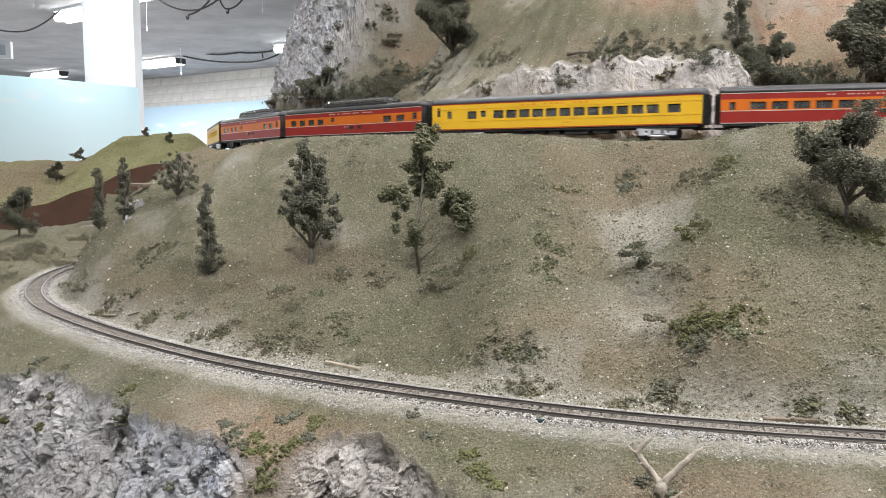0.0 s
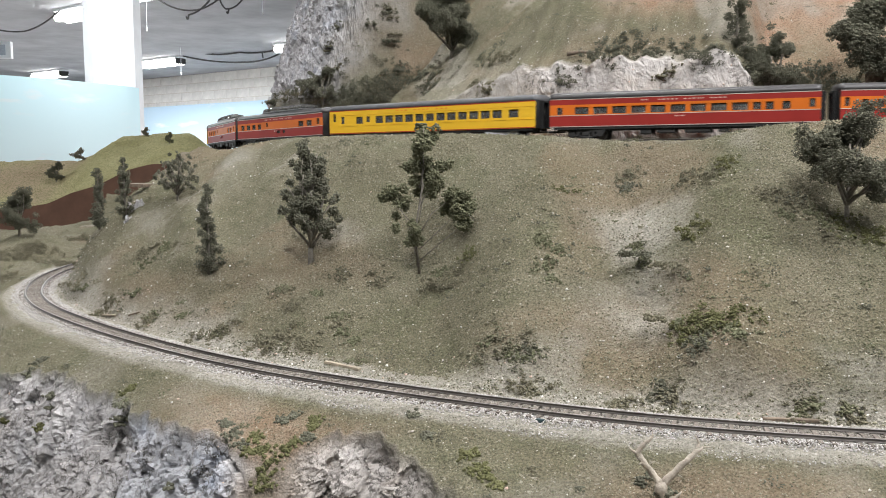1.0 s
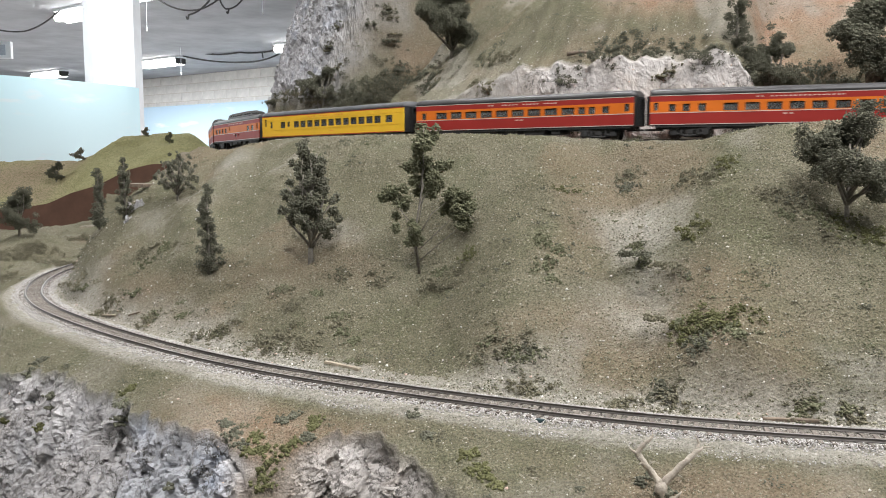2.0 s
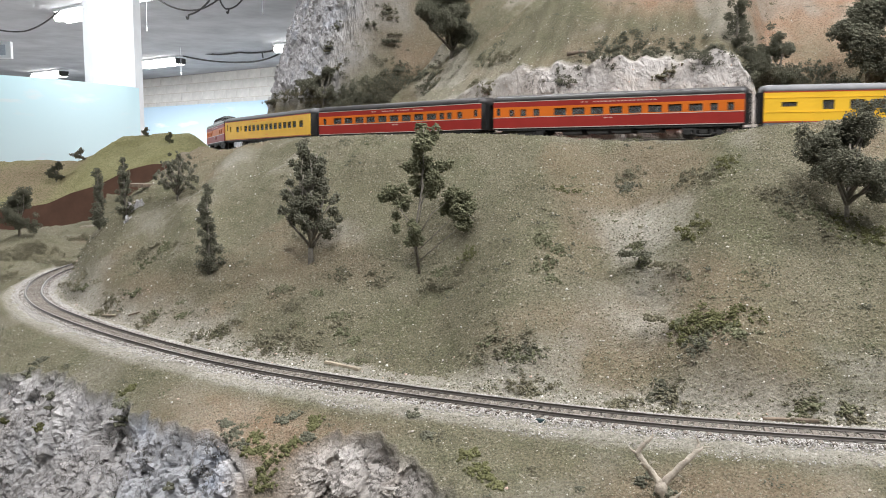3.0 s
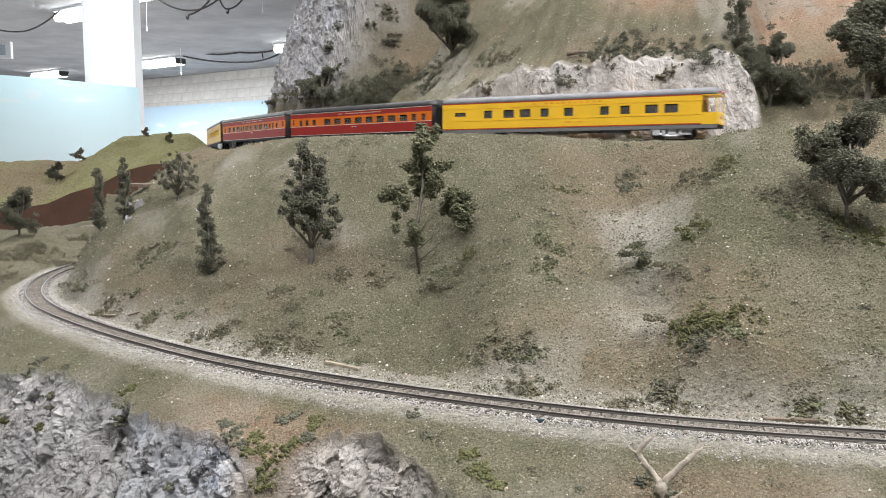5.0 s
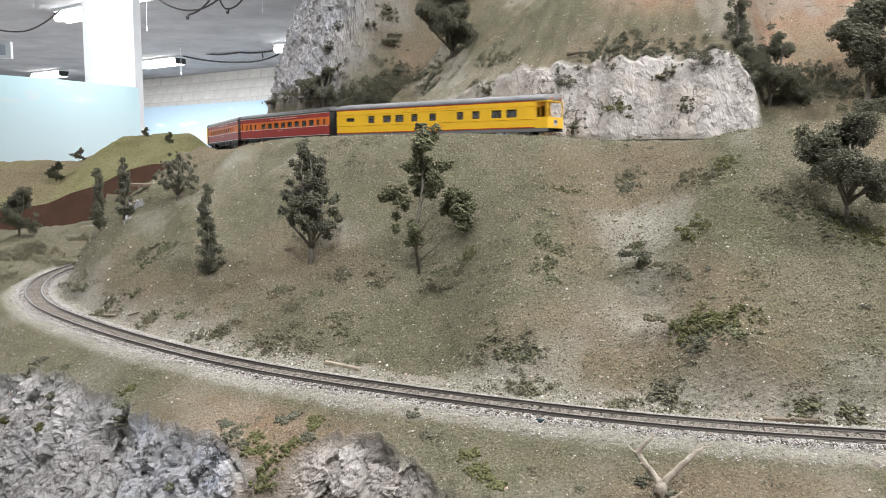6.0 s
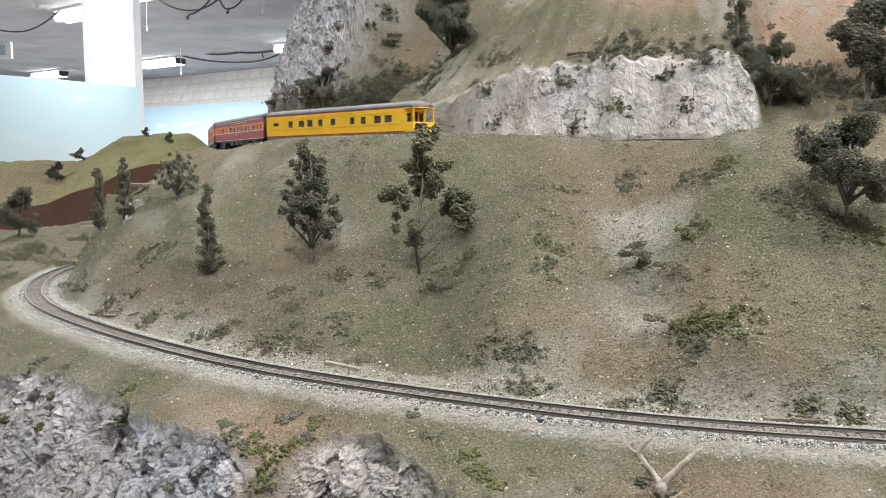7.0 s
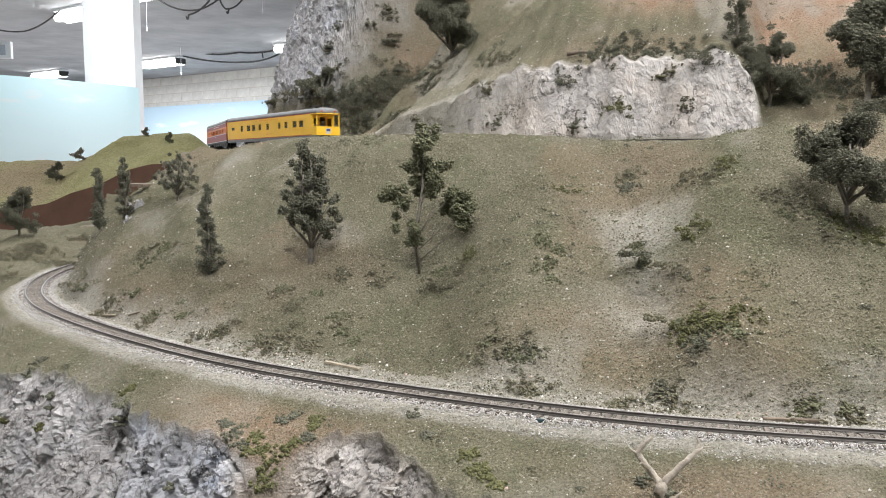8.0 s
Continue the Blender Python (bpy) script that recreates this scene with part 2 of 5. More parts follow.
def mountain_profile(s, d):
    """Inside the upper line: ditch, cutting, slopes; returns height over the rails, rock share, rust-soil share."""
    cut = np.interp(s, [0.004, 0.020, 0.040, 0.22, 0.28, 0.33, 0.40, 0.46, 0.52], [0.0, 0.055, 0.088, 0.090, 0.083, 0.066, 0.044, 0.030, 0.0])
    cut = cut * (1 + 0.03 * np.sin(s * 47) + 0.035 * np.sin(s * 113 + 1) + 0.025 * np.sin(s * 251))           # white rock cutting
    gully = np.exp(-((s - 0.645) / 0.045) ** 2)
    toe = 0.034 + 0.020 * gully + 0.0025 * np.sin(s * 71) + 0.0015 * np.sin(s * 190)
    e = np.clip(d - toe, 0, None)
    past = np.clip(e - 0.0275, 0, None)
    face = (np.minimum(3.2 * e, cut) + 0.7 * np.minimum(e, 0.0275) * (1 - cut / 0.088)) * (1 - 0.55 * (cut / 0.088) * ease(past, 0.03, 0.30))
    rise = 0.92 - 0.25 * ease(s, 0.0, -0.2)
    slope = rise * past * (0.55 + 0.45 * ease(past, 0, 0.10))
    slope = slope * (1 - 0.55 * gully)
    # a far crag over the outer bend
    crag = ease(s, 0.69, 0.78)
    out = np.clip(past - 0.0275, 0, None)
    slope = slope * (1 - crag) + crag * (1.5 * np.minimum(past, 0.0275) + np.minimum(3.4 * out, 0.40) + 0.4 * np.clip(out - 0.12, 0, None))
    z = face + slope
    rock = np.clip(ease(e, 0, 0.004) * ease(past, 0.010, 0.0) * ease(cut, 0.012, 0.04) + crag * ease(out, 0.0, 0.015), 0, 1)
    rock = rock * np.interp(s, [0.25, 0.40, 0.60, 0.68], [1.0, 0.3, 0.3, 1.0])
    soil = ease(past, 0.045, 0.10) * ease(s, 0.25, 0.15) + 0.6 * (1 - crag) * ease(s, 0.60, 0.67) * ease(past, 0.11, 0.18)
    return z, rock, soil


def put_attr(mesh, name, values):
    a = mesh.attributes.new(name, "FLOAT", "POINT")
    a.data.foreach_set("value", np.ascontiguousarray(values, dtype=np.float32))


def sheet(name, co, faces, mats, label, category, kind="structure", **attrs):
    mesh = bpy.data.meshes.new(name)
    mesh.from_pydata(co.tolist() if hasattr(co, "tolist") else co, [], faces.tolist() if hasattr(faces, "tolist") else faces)
    for m in mats if isinstance(mats, (list, tuple)) else [mats]:
        mesh.materials.append(m)
    soft = np.ones(len(mesh.polygons), bool)
    if "rock" in attrs:
        soft = np.asarray(attrs["rock"])[np.asarray(faces)].mean(axis=1) < 0.5      # rock keeps its broken edges
    mesh.polygons.foreach_set("use_smooth", soft)
    for k, v in attrs.items():
        put_attr(mesh, k, v)
    mesh.update()
    return tagged(new(name, mesh), label, category, kind=kind)


def grid_faces(n, m):
    i = np.arange(n * m).reshape(n, m)
    return np.stack([i[:-1, :-1].ravel(), i[1:, :-1].ravel(), i[1:, 1:].ravel(), i[:-1, 1:].ravel()], 1)


def normals_of(P):
    a, b = np.gradient(P, axis=0), np.gradient(P, axis=1)
    n = np.cross(a, b)
    return n / (np.linalg.norm(n, axis=2, keepdims=True) + 1e-12)


def facets(x, y, z, scale, seed=0):
    """Broken planes: each cell has its own height and tilt."""
    x, y, z = x * scale + seed, y * scale - seed, z * scale + 2 * seed
    ix, iy, iz = (np.floor(v).astype(np.int64) for v in (x, y, z))
    best, out = np.full(x.shape, 9.0), np.zeros(x.shape)
    for dx in (-1, 0, 1):
        for dy in (-1, 0, 1):
            for dz in (-1, 0, 1):
                a, b, c = ix + dx, iy + dy, iz + dz
                ox, oy, oz = (x - a - 0.5 - 0.45 * lattice(a, b, c), y - b - 0.5 - 0.45 * lattice(a + 71, b, c), z - c - 0.5 - 0.45 * lattice(a, b + 53, c))
                d = ox * ox + oy * oy + oz * oz
                h = 0.7 * lattice(a, b, c + 31) + 0.9 * (ox * lattice(a + 5, b + 9, c) + oy * lattice(a, b + 5, c + 9) + oz * lattice(a + 9, b, c + 5))
                out = np.where(d < best, h, out)
                best = np.minimum(d, best)
    return out


def crag(P, N, amount, sink=0.0, bold=1.0, fine=1.0):
    """Cast-plaster rock: broken faces at three sizes along the normals."""
    x, y, z = P[..., 0], P[..., 1], P[..., 2]
    wx, wy = x + 0.010 * fbm(x, y, z, 30, 2), y + 0.010 * fbm(x, y, z + 5, 30, 2)
    d = bold * (0.008 * fbm(x, y, z, 14, 3) + 0.0085 * facets(wx, wy, z * 0.8, 34, 3.3) + 0.0016 * facets(wx, wy, z * 0.7, 90, 5.1)) + fine * (0.0030 * facets(wx, wy, z * 0.7, 90, 7.7) + 0.0018 * facets(x, y, z * 0.7, 210, 1.7) + 0.0010 * facets(x, y, z, 400, 9.3) + 0.0012 * fbm(x, y, z, 160, 3, 0.6, ridged=True)) + sink
    return P + N * (d * amount)[..., None]


def build_ground():
    # slope between the lines
    xs = np.concatenate([np.arange(-1.02, -0.46, 0.005), np.arange(-0.46, 0.46, 0.0026), np.arange(0.46, 1.0, 0.006)])
    ys = np.concatenate([np.arange(0.36, 0.98, 0.0026), np.arange(0.98, 2.3, 0.005)])
    gx, gy = np.meshgrid(xs, ys, indexing="ij")
    z, t, su, sl = hill_height(gx.ravel(), gy.ravel())
    dl, _ = TOE.near(gx, gy)
    du, _ = UPPER.near(gx, gy)
    keep = ((dl > -0.012) & (du < 0.012)).reshape(gx.shape)
    z = z + 0.0011 * fbm(gx.ravel(), gy.ravel(), z, 130, 3, 0.75)
    co = np.stack([gx.ravel(), gy.ravel(), z], 1)
    f = grid_faces(*gx.shape)
    f = f[keep.ravel()[f].all(axis=1)]
    used, inv = np.unique(f, return_inverse=True)
    px, py = gx.ravel()[used], gy.ravel()[used]
    t, z = t[used], z[used]
    n1 = fbm(px, py, z, 11, 4)
    n2 = fbm(px + 5, py, z, 7, 3)
    draw = 0.75 * np.exp(-((px - 0.140 - 0.03 * (t - 0.5) - 0.008 * n2) / 0.026) ** 2) * ease(t, 0.12, 0.3) * ease(t, 0.95, 0.7)      # washed-out scree
    wash = 0.6 * np.exp(-((px + 0.072) ** 2 + (0.6 * (py - 0.625)) ** 2) / 0.018 ** 2)
    crest = 0.8 * np.exp(-((px + 0.247) ** 2 + (0.5 * (py - 0.985)) ** 2) / 0.022 ** 2)
    scree = np.clip(ease(t, 0.10, 0.0) * 0.8 * ease(py, 1.28, 1.16) + ease(n1, 0.35, 0.95) * 0.45 + (draw + wash + crest) * ease(n1, -0.7, 0.3), 0, 0.95)
    soil = 0.26 * ease(n2, 0.0, 0.6)
    rock = np.zeros_like(px)
    sheet("hillside", co[used], inv.reshape(-1, 4), GROUND, "olive turf and pale scree on a modelled hillside between two tracks", "hillside", scree=scree, soil=soil, rock=rock, cool=rock)

    # outside the lower line
    s = np.concatenate([np.arange(0.35, 0.88, 0.003), np.arange(0.88, 1.40, 0.0011), np.arange(1.40, TOE.s[-1] - 0.02, 0.005)])
    k = np.concatenate([np.linspace(0, 1, 34)[:-1], 1 + np.arange(0, 0.045, 0.0006), 1 + np.linspace(0.046, 0.28, 40)])
    S, K = np.meshgrid(s, k, indexing="ij")
    D = -0.004 + (cliff_edge(S) - 0.002) * np.minimum(K, 1) + np.clip(K - 1, 0, None)      # rows crowd together on the cliff
    x, y, tx, ty = TOE.at(S)
    P = np.stack([x - ty * D, y + tx * D, np.zeros_like(D)], 2)
    zz, rock, loop = front_profile(S, D)
    win = ease(D, 0.02, 0.06)
    P[..., 2] = zz + win * (0.006 * fbm(P[..., 0], P[..., 1], 0 * S, 12, 3) + loop * 0.020 * fbm(P[..., 0], P[..., 1], 0 * S + 2, 7, 2)) + 0.0010 * fbm(P[..., 0], P[..., 1], 0 * S, 120, 3)
    N = normals_of(P)
    N = N * np.sign(N[..., 2:3] + 1e-9)
    cool = ease(S, 1.045, 1.075) * (0.45 + 0.55 * ease(S, 1.20, 1.15))
    P = crag(P, N, rock * ease(D - cliff_edge(S), -0.001, 0.008), -0.004, 0.80, 0.75)
    P0, S0, D0 = P, S, D
    n2 = fbm(P[..., 0], P[..., 1], P[..., 2], 8, 3)
    scree = np.clip(ease(D, 0.036, 0.028) * 0.8 * ease(S, 1.95, 1.84) + (0.22 - 0.12 * loop) * ease(fbm(P[..., 0], P[..., 1], 0 * S, 15, 3), 0.3, 0.8), 0, 1)
    soil = ease(D, 0.03, 0.05) * (0.48 * np.exp(-((S - 1.085) / 0.055) ** 2) + 0.35 * ease(n2, -0.1, 0.5) * ease(S, 1.12, 1.02)) * (1 - loop)
    sheet("foreground_bank", P.reshape(-1, 3), grid_faces(*S.shape), GROUND, "turf bank over grey cast-rock cliffs below the lower track", "bank", scree=scree.ravel(), soil=soil.ravel(), rock=rock.ravel(), cool=cool.ravel())

    # inside the upper line
    s = np.concatenate([np.arange(-0.62, -0.01, 0.0045), np.arange(-0.01, 0.44, 0.0017), np.arange(0.44, 0.68, 0.003), np.arange(0.68, 1.05, 0.0022), np.arange(1.05, 1.75, 0.008)])
    k = np.concatenate([np.arange(-0.004, 0.03, 0.004), np.arange(0.032, 0.068, 0.0007), np.arange(0.068, 0.085, 0.002), np.arange(0.085, 0.20, 0.0013), np.arange(0.20, 0.30, 0.004), np.arange(0.30, 0.62, 0.008)])
    S, D = np.meshgrid(s, k, indexing="ij")
    x, y, tx, ty = UPPER.at(S)
    P = np.stack([x + ty * D, y - tx * D, np.zeros_like(D)], 2)
    zz, rock, soil = mountain_profile(S, D)
    zero = np.zeros_like(S)
    win = ease(D, 0.04, 0.12)
    P[..., 2] = rail_z(S) - 0.0045 + zz + win * (0.020 * fbm(P[..., 0], P[..., 1], zero, 6, 3) + 0.003 * fbm(P[..., 0], P[..., 1], zero, 30, 3)) + 0.0010 * fbm(P[..., 0], P[..., 1], zero, 120, 3)
    N = normals_of(P)
    N = N * np.sign(N[..., 2:3] + 1e-9)
    P = crag(P, N, rock, 0.0, 0.15 + 0.31 * ease(S, 0.6, 0.75), 0.20 + 0.95 * ease(S, 0.6, 0.75))
    soil = np.maximum(soil * ease(fbm(P[..., 0], P[..., 1], P[..., 2], 6, 3), -0.8, 0.15), 0.25 * ease(D, 0.05, 0.09) * ease(fbm(P[..., 0] + 3, P[..., 1], P[..., 2], 9, 3), -0.5, 0.3))
    scree = 0.8 * ease(D, 0.045, 0.03) + 0.5 * ease(fbm(P[..., 0], P[..., 1], P[..., 2], 13, 3), 0.2, 0.7)
    scree = scree + 0.25 * ease(S, 0.26, 0.36) * ease(S, 0.56, 0.48) * ease(D, 0.16, 0.06)
    sheet("mountainside", P.reshape(-1, 3), grid_faces(*S.shape), GROUND, "tan modelled mountainside with pale rock cutting and grey crag", "mountain", scree=np.clip(scree, 0, 1).ravel(), soil=np.clip(soil, 0, 1).ravel(), rock=rock.ravel(), cool=(0.05 + 0.70 * ease(S, 0.6, 0.72)).ravel())

    return {"hill": (px, py, z), "front": (P0, S0, D0), "mountain": (P, S, D)}


SURFACES = build_ground()


# ---- small builders ----
def part(name, bm, mat, parent=None, label="", smooth=False):
    """Links a bmesh (or a finished mesh) as one mesh object under a thing or a part."""
    if isinstance(bm, bpy.types.Mesh):
        mesh = bm
    else:
        mesh = bpy.data.meshes.new(name)
        bm.to_mesh(mesh)
        bm.free()
        mesh.materials.append(mat)
        if smooth:
            mesh.polygons.foreach_set("use_smooth", [True] * len(mesh.polygons))
    ob = new(name, mesh)
    if parent is not None:
        ob.parent = parent
    return tagged(ob, label)


def block(bm, x0, x1, y0, y1, z0, z1, bevel=0.0):
    m = Matrix.Translation(((x0 + x1) / 2, (y0 + y1) / 2, (z0 + z1) / 2)) @ Matrix.Diagonal((x1 - x0, y1 - y0, z1 - z0, 1))
    made = bmesh.ops.create_cube(bm, size=1, matrix=m)["verts"]
    if bevel:
        edges = list({e for v in made for e in v.link_edges})
        bmesh.ops.bevel(bm, geom=edges, offset=bevel, segments=2, affect="EDGES", profile=0.5)
    return bm


def boxes(*dims, bevel=0.0):
    bm = bmesh.new()
    for d in dims:
        block(bm, *d, bevel=bevel)
    return bm


def tube(bm, pts, radii, sides=6):
    """A tapered tube along points."""
    pts = [Vector(p) for p in pts]
    rings = []
    for i, p in enumerate(pts):
        d = (pts[min(i + 1, len(pts) - 1)] - pts[max(i - 1, 0)]).normalized()
        a = d.orthogonal().normalized()
        if rings:
            a = (prev - d * prev.dot(d)).normalized()
        prev = a
        b = d.cross(a)
        rings.append([bm.verts.new(p + (a * math.cos(q) + b * math.sin(q)) * radii[i]) for q in (2 * math.pi * j / sides for j in range(sides))])
    for r0, r1 in zip(rings, rings[1:]):
        for j in range(sides):
            bm.faces.new((r0[j], r0[(j + 1) % sides], r1[(j + 1) % sides], r1[j]))
    bm.faces.new(reversed(rings[0]))
    bm.faces.new(rings[-1])
    return bm


def cylinder(bm, m, r, depth, sides=16):
    bmesh.ops.create_cone(bm, cap_ends=True, segments=sides, radius1=r, radius2=r, depth=depth, matrix=m)
    return bm


def empty(name, label, category, group="", kind=""):
    return tagged(new(name), label, category, group, kind)


# ---- the hall ----
def emissive(name, colour, strength):
    m = bpy.data.materials.new(name)
    m.use_nodes = True
    b = m.node_tree.nodes["Principled BSDF"]
    b.inputs["Base Color"].default_value = (*colour, 1)
    b.inputs["Emission Color"].default_value = (*colour, 1)
    b.inputs["Emission Strength"].default_value = strength
    return m


WHITE = plain("white_paint", (0.775, 0.80, 0.82), 0.6, scale=6, vary=0.05)
CEILING = plain("grey_ceiling", (0.37, 0.38, 0.40), 0.9, scale=1.4, vary=0.16)
BLOCKS = plain("painted_block", (0.78, 0.775, 0.75), 0.9, scale=5, vary=0.10, bump=0.004, per_object=0.12)
MORTAR = plain("mortar", (0.66, 0.63, 0.59), 0.95)
CARPET = plain("floor_screed", (0.22, 0.21, 0.20), 0.9, scale=8)
TUBE = emissive("tube_glow", (1.0, 0.99, 0.97), 9.0)
BLACK = plain("black_plastic", (0.03, 0.03, 0.03), 0.5)
CABLE = plain("grey_cable", (0.09, 0.09, 0.09), 0.6)


def sky_paint(name, low, high, z0, z1, cloud):
    m, tree, b = material(name, 0.85, 0, 0.2)
    co = tree.nodes.new("ShaderNodeTexCoord")
    sep = tree.nodes.new("ShaderNodeSeparateXYZ")
    tree.links.new(co.outputs["Object"], sep.inputs[0])
    r = tree.nodes.new("ShaderNodeMapRange")
    r.inputs[1].default_value, r.inputs[2].default_value = z0, z1
    tree.links.new(sep.outputs[2], r.inputs[0])
    col = mixed(tree, r.outputs[0], low, high)
    mp = tree.nodes.new("ShaderNodeMapping")
    mp.inputs["Scale"].default_value = (1.0, 1.0, 4.5)
    tree.links.new(co.outputs["Object"], mp.inputs[0])
    n = tree.nodes.new("ShaderNodeTexNoise")
    n.inputs["Scale"].default_value, n.inputs["Detail"].default_value = cloud, 4
    tree.links.new(mp.outputs[0], n.inputs["Vector"])
    r2 = tree.nodes.new("ShaderNodeMapRange")
    r2.inputs[1].default_value, r2.inputs[2].default_value, r2.inputs[4].default_value = 0.60, 0.74, 0.8
    tree.links.new(n.outputs["Fac"], r2.inputs[0])
    col = mixed(tree, r2.outputs[0], col, (0.86, 0.88, 0.88))
    tree.links.new(col, b.inputs["Base Color"])
    return m


def wall_run(name, a0, a1, b, z0, z1, thick=0.2, mat=None, label="plain painted wall of the hall"):
    p, q = Vector((*room_xy(a0, b), 0)), Vector((*room_xy(a1, b), 0))
    bm = bmesh.new()
    block(bm, 0, (q - p).length, 0, thick, z0, z1)
    ob = part(name, bm, mat or WHITE, label=label)
    ob.matrix_world = Matrix.Translation(p) @ Matrix.Rotation(math.atan2((q - p).y, (q - p).x), 4, "Z")
    return tagged(ob, category="wall", kind="structure")


def build_hall():
    far = wall_run("wall_north", -6.0, 22.0, 0.0, FLOOR, CEIL, mat=MORTAR, label="painted concrete block wall at the far end of the hall")
    mesh = bpy.data.meshes.new("block")
    bm = block(bmesh.new(), -0.194, 0.194, -0.012, 0.05, -0.092, 0.092, bevel=0.006)
    bm.to_mesh(mesh)
    bm.free()
    mesh.materials.append(BLOCKS)
    for row in range(5):
        for i in range(24):
            ob = part("block", mesh, None, far)
            ob.location = (5.1 + 0.4 * (i + 0.5 * (row % 2)), 0, CEIL - 0.10 - 0.2 * row)
    wall_run("wall_south", 22.0, -6.0, 28.0, FLOOR, CEIL)
    for nm, a, turn in (("wall_west", -6.0, 1), ("wall_east", 22.0, -1)):
        p, q = (Vector((*room_xy(a, bb), 0)) for bb in ((28.0, 0.0) if turn == 1 else (0.0, 28.0)))
        ob = part(nm, block(bmesh.new(), 0, (q - p).length, 0, 0.2, FLOOR, CEIL), WHITE, label="plain white wall of the hall")
        ob.matrix_world = Matrix.Translation(p) @ Matrix.Rotation(math.atan2((q - p).y, (q - p).x), 4, "Z")
        tagged(ob, category="wall", kind="structure")
    for nm, z0, z1, mat, lab in (("floor", FLOOR - 0.2, FLOOR, CARPET, "grey screed floor of the hall"), ("ceiling", CEIL, CEIL + 0.2, CEILING, "grey plastered concrete ceiling of the hall")):
        ob = part(nm, block(bmesh.new(), -6.3, 22.3, -28.3, 0.3, z0, z1), mat, label=lab)
        ob.matrix_world = Matrix.Translation((*room_xy(0, 0), 0)) @ Matrix.Rotation(ROOM, 4, "Z")
        tagged(ob, category=nm, kind="structure")

    # the sky-painted board on the far wall
    board = part("backdrop_2", block(bmesh.new(), 4.6, 16.0, -0.10, -0.02, FLOOR, EYE + 1.30), sky_paint("sky_far", (0.66, 0.82, 0.92), (0.56, 0.76, 0.92), 0.0, 1.4, 1.2), label="blue sky backdrop board with painted clouds")
    board.matrix_world = far.matrix_world.copy()
    tagged(board, category="backdrop", kind="structure")

    # the near curved sky board
    curve = spline_line([(-8.5, 5.2), (-7.5, 5.2), (-6.0, 5.25), (-4.4, 5.45), (-3.45, 5.80), (-2.95, 6.30), (-2.66, 6.85), (-2.58, 7.15), (-2.56, 7.3)], 0.06)
    pts = list(zip(curve.x.tolist(), curve.y.tolist()))
    bm = bmesh.new()
    rows = []
    for i, (x, y) in enumerate(pts):
        rows.append([bm.verts.new((x, y, FLOOR)), bm.verts.new((x, y, EYE + 0.61)), bm.verts.new((x - 0.01, y + 0.03, EYE + 0.61)), bm.verts.new((x - 0.01, y + 0.03, FLOOR))])
    for r0, r1 in zip(rows, rows[1:]):
        for j in range(4):
            bm.faces.new((r0[j], r1[j], r1[(j + 1) % 4], r0[(j + 1) % 4]))
    bm.faces.new(rows[0])
    bm.faces.new(list(reversed(rows[-1])))
    bmesh.ops.recalc_face_normals(bm, faces=bm.faces)
    near = part("backdrop_1", bm, sky_paint("sky_near", (0.76, 0.91, 0.94), (0.64, 0.87, 0.93), EYE - 0.1, EYE + 0.6, 2.2), label="pale blue sky backdrop board with white clouds")
    tagged(near, category="backdrop", kind="structure")

    # the column: square with wide chamfers
    bm = bmesh.new()
    ring = [(-0.19, -0.10), (-0.08, -0.20), (0.14, -0.20), (0.235, -0.10), (0.235, 0.12), (0.14, 0.22), (-0.08, 0.22), (-0.19, 0.12)]
    lo = [bm.verts.new((x, y, FLOOR)) for x, y in ring]
    hi = [bm.verts.new((x, y, CEIL)) for x, y in ring]
    for i in range(8):
        bm.faces.new((lo[i], lo[(i + 1) % 8], hi[(i + 1) % 8], hi[i]))
    col = part("column", bm, WHITE, label="white painted concrete column reaching the ceiling")
    col.matrix_world = Matrix.Translation((-2.90, 7.35, 0)) @ Matrix.Rotation(radians(4), 4, "Z")
    tagged(col, category="column", kind="structure")


def tube_fixture(x, y):
    """Surface-mounted twin tube light."""
    fx = empty("ceiling_light", "white fluorescent batten with glowing tubes under the ceiling", "ceiling light", "fluorescent lights")
    part("housing", boxes((-0.62, 0.62, -0.13, 0.13, -0.04, 0.0), bevel=0.006), WHITE, fx)
    for yy in (-0.045, 0.045):
        part("tube", cylinder(bmesh.new(), Matrix.Translation((0, 1.5 * yy, -0.105)) @ Matrix.Rotation(radians(90), 4, "Y"), 0.060, 1.18), TUBE, fx, "glowing white tube")
    for e in (-0.6, 0.6):
        part("end_cap", boxes((e - 0.02, e + 0.02, -0.11, 0.11, -0.15, -0.0401), bevel=0.004), BLACK, fx, "dark end cap")
    fx.matrix_world = Matrix.Translation((x, y, CEIL)) @ Matrix.Rotation(ROOM, 4, "Z")
    return fx


build_hall()
for fx, fy in ((-8.85, 18.9), (-5.55, 16.6), (-4.62, 11.0), (-3.80, 10.0), (-2.35, 14.2)):
    tube_fixture(fx, fy)


def hanging_cable(pts, r=0.012, label="dark electric cable slung under the ceiling"):
    """A slack cable through points (x, y, drop below the ceiling)."""
    out = []
    for (x0, y0, d0), (x1, y1, d1) in zip(pts, pts[1:]):
        for j in range(8):
            t = j / 8
            out.append((x0 + (x1 - x0) * t, y0 + (y1 - y0) * t, CEIL - (d0 + (d1 - d0) * t) - 0.16 * t * (1 - t)))
    x, y, d = pts[-1]
    out.append((x, y, CEIL - d))
    tagged(part("cable", tube(bmesh.new(), out, [r] * len(out), 5), CABLE, label=label, smooth=True), category="cable", group="ceiling cables")


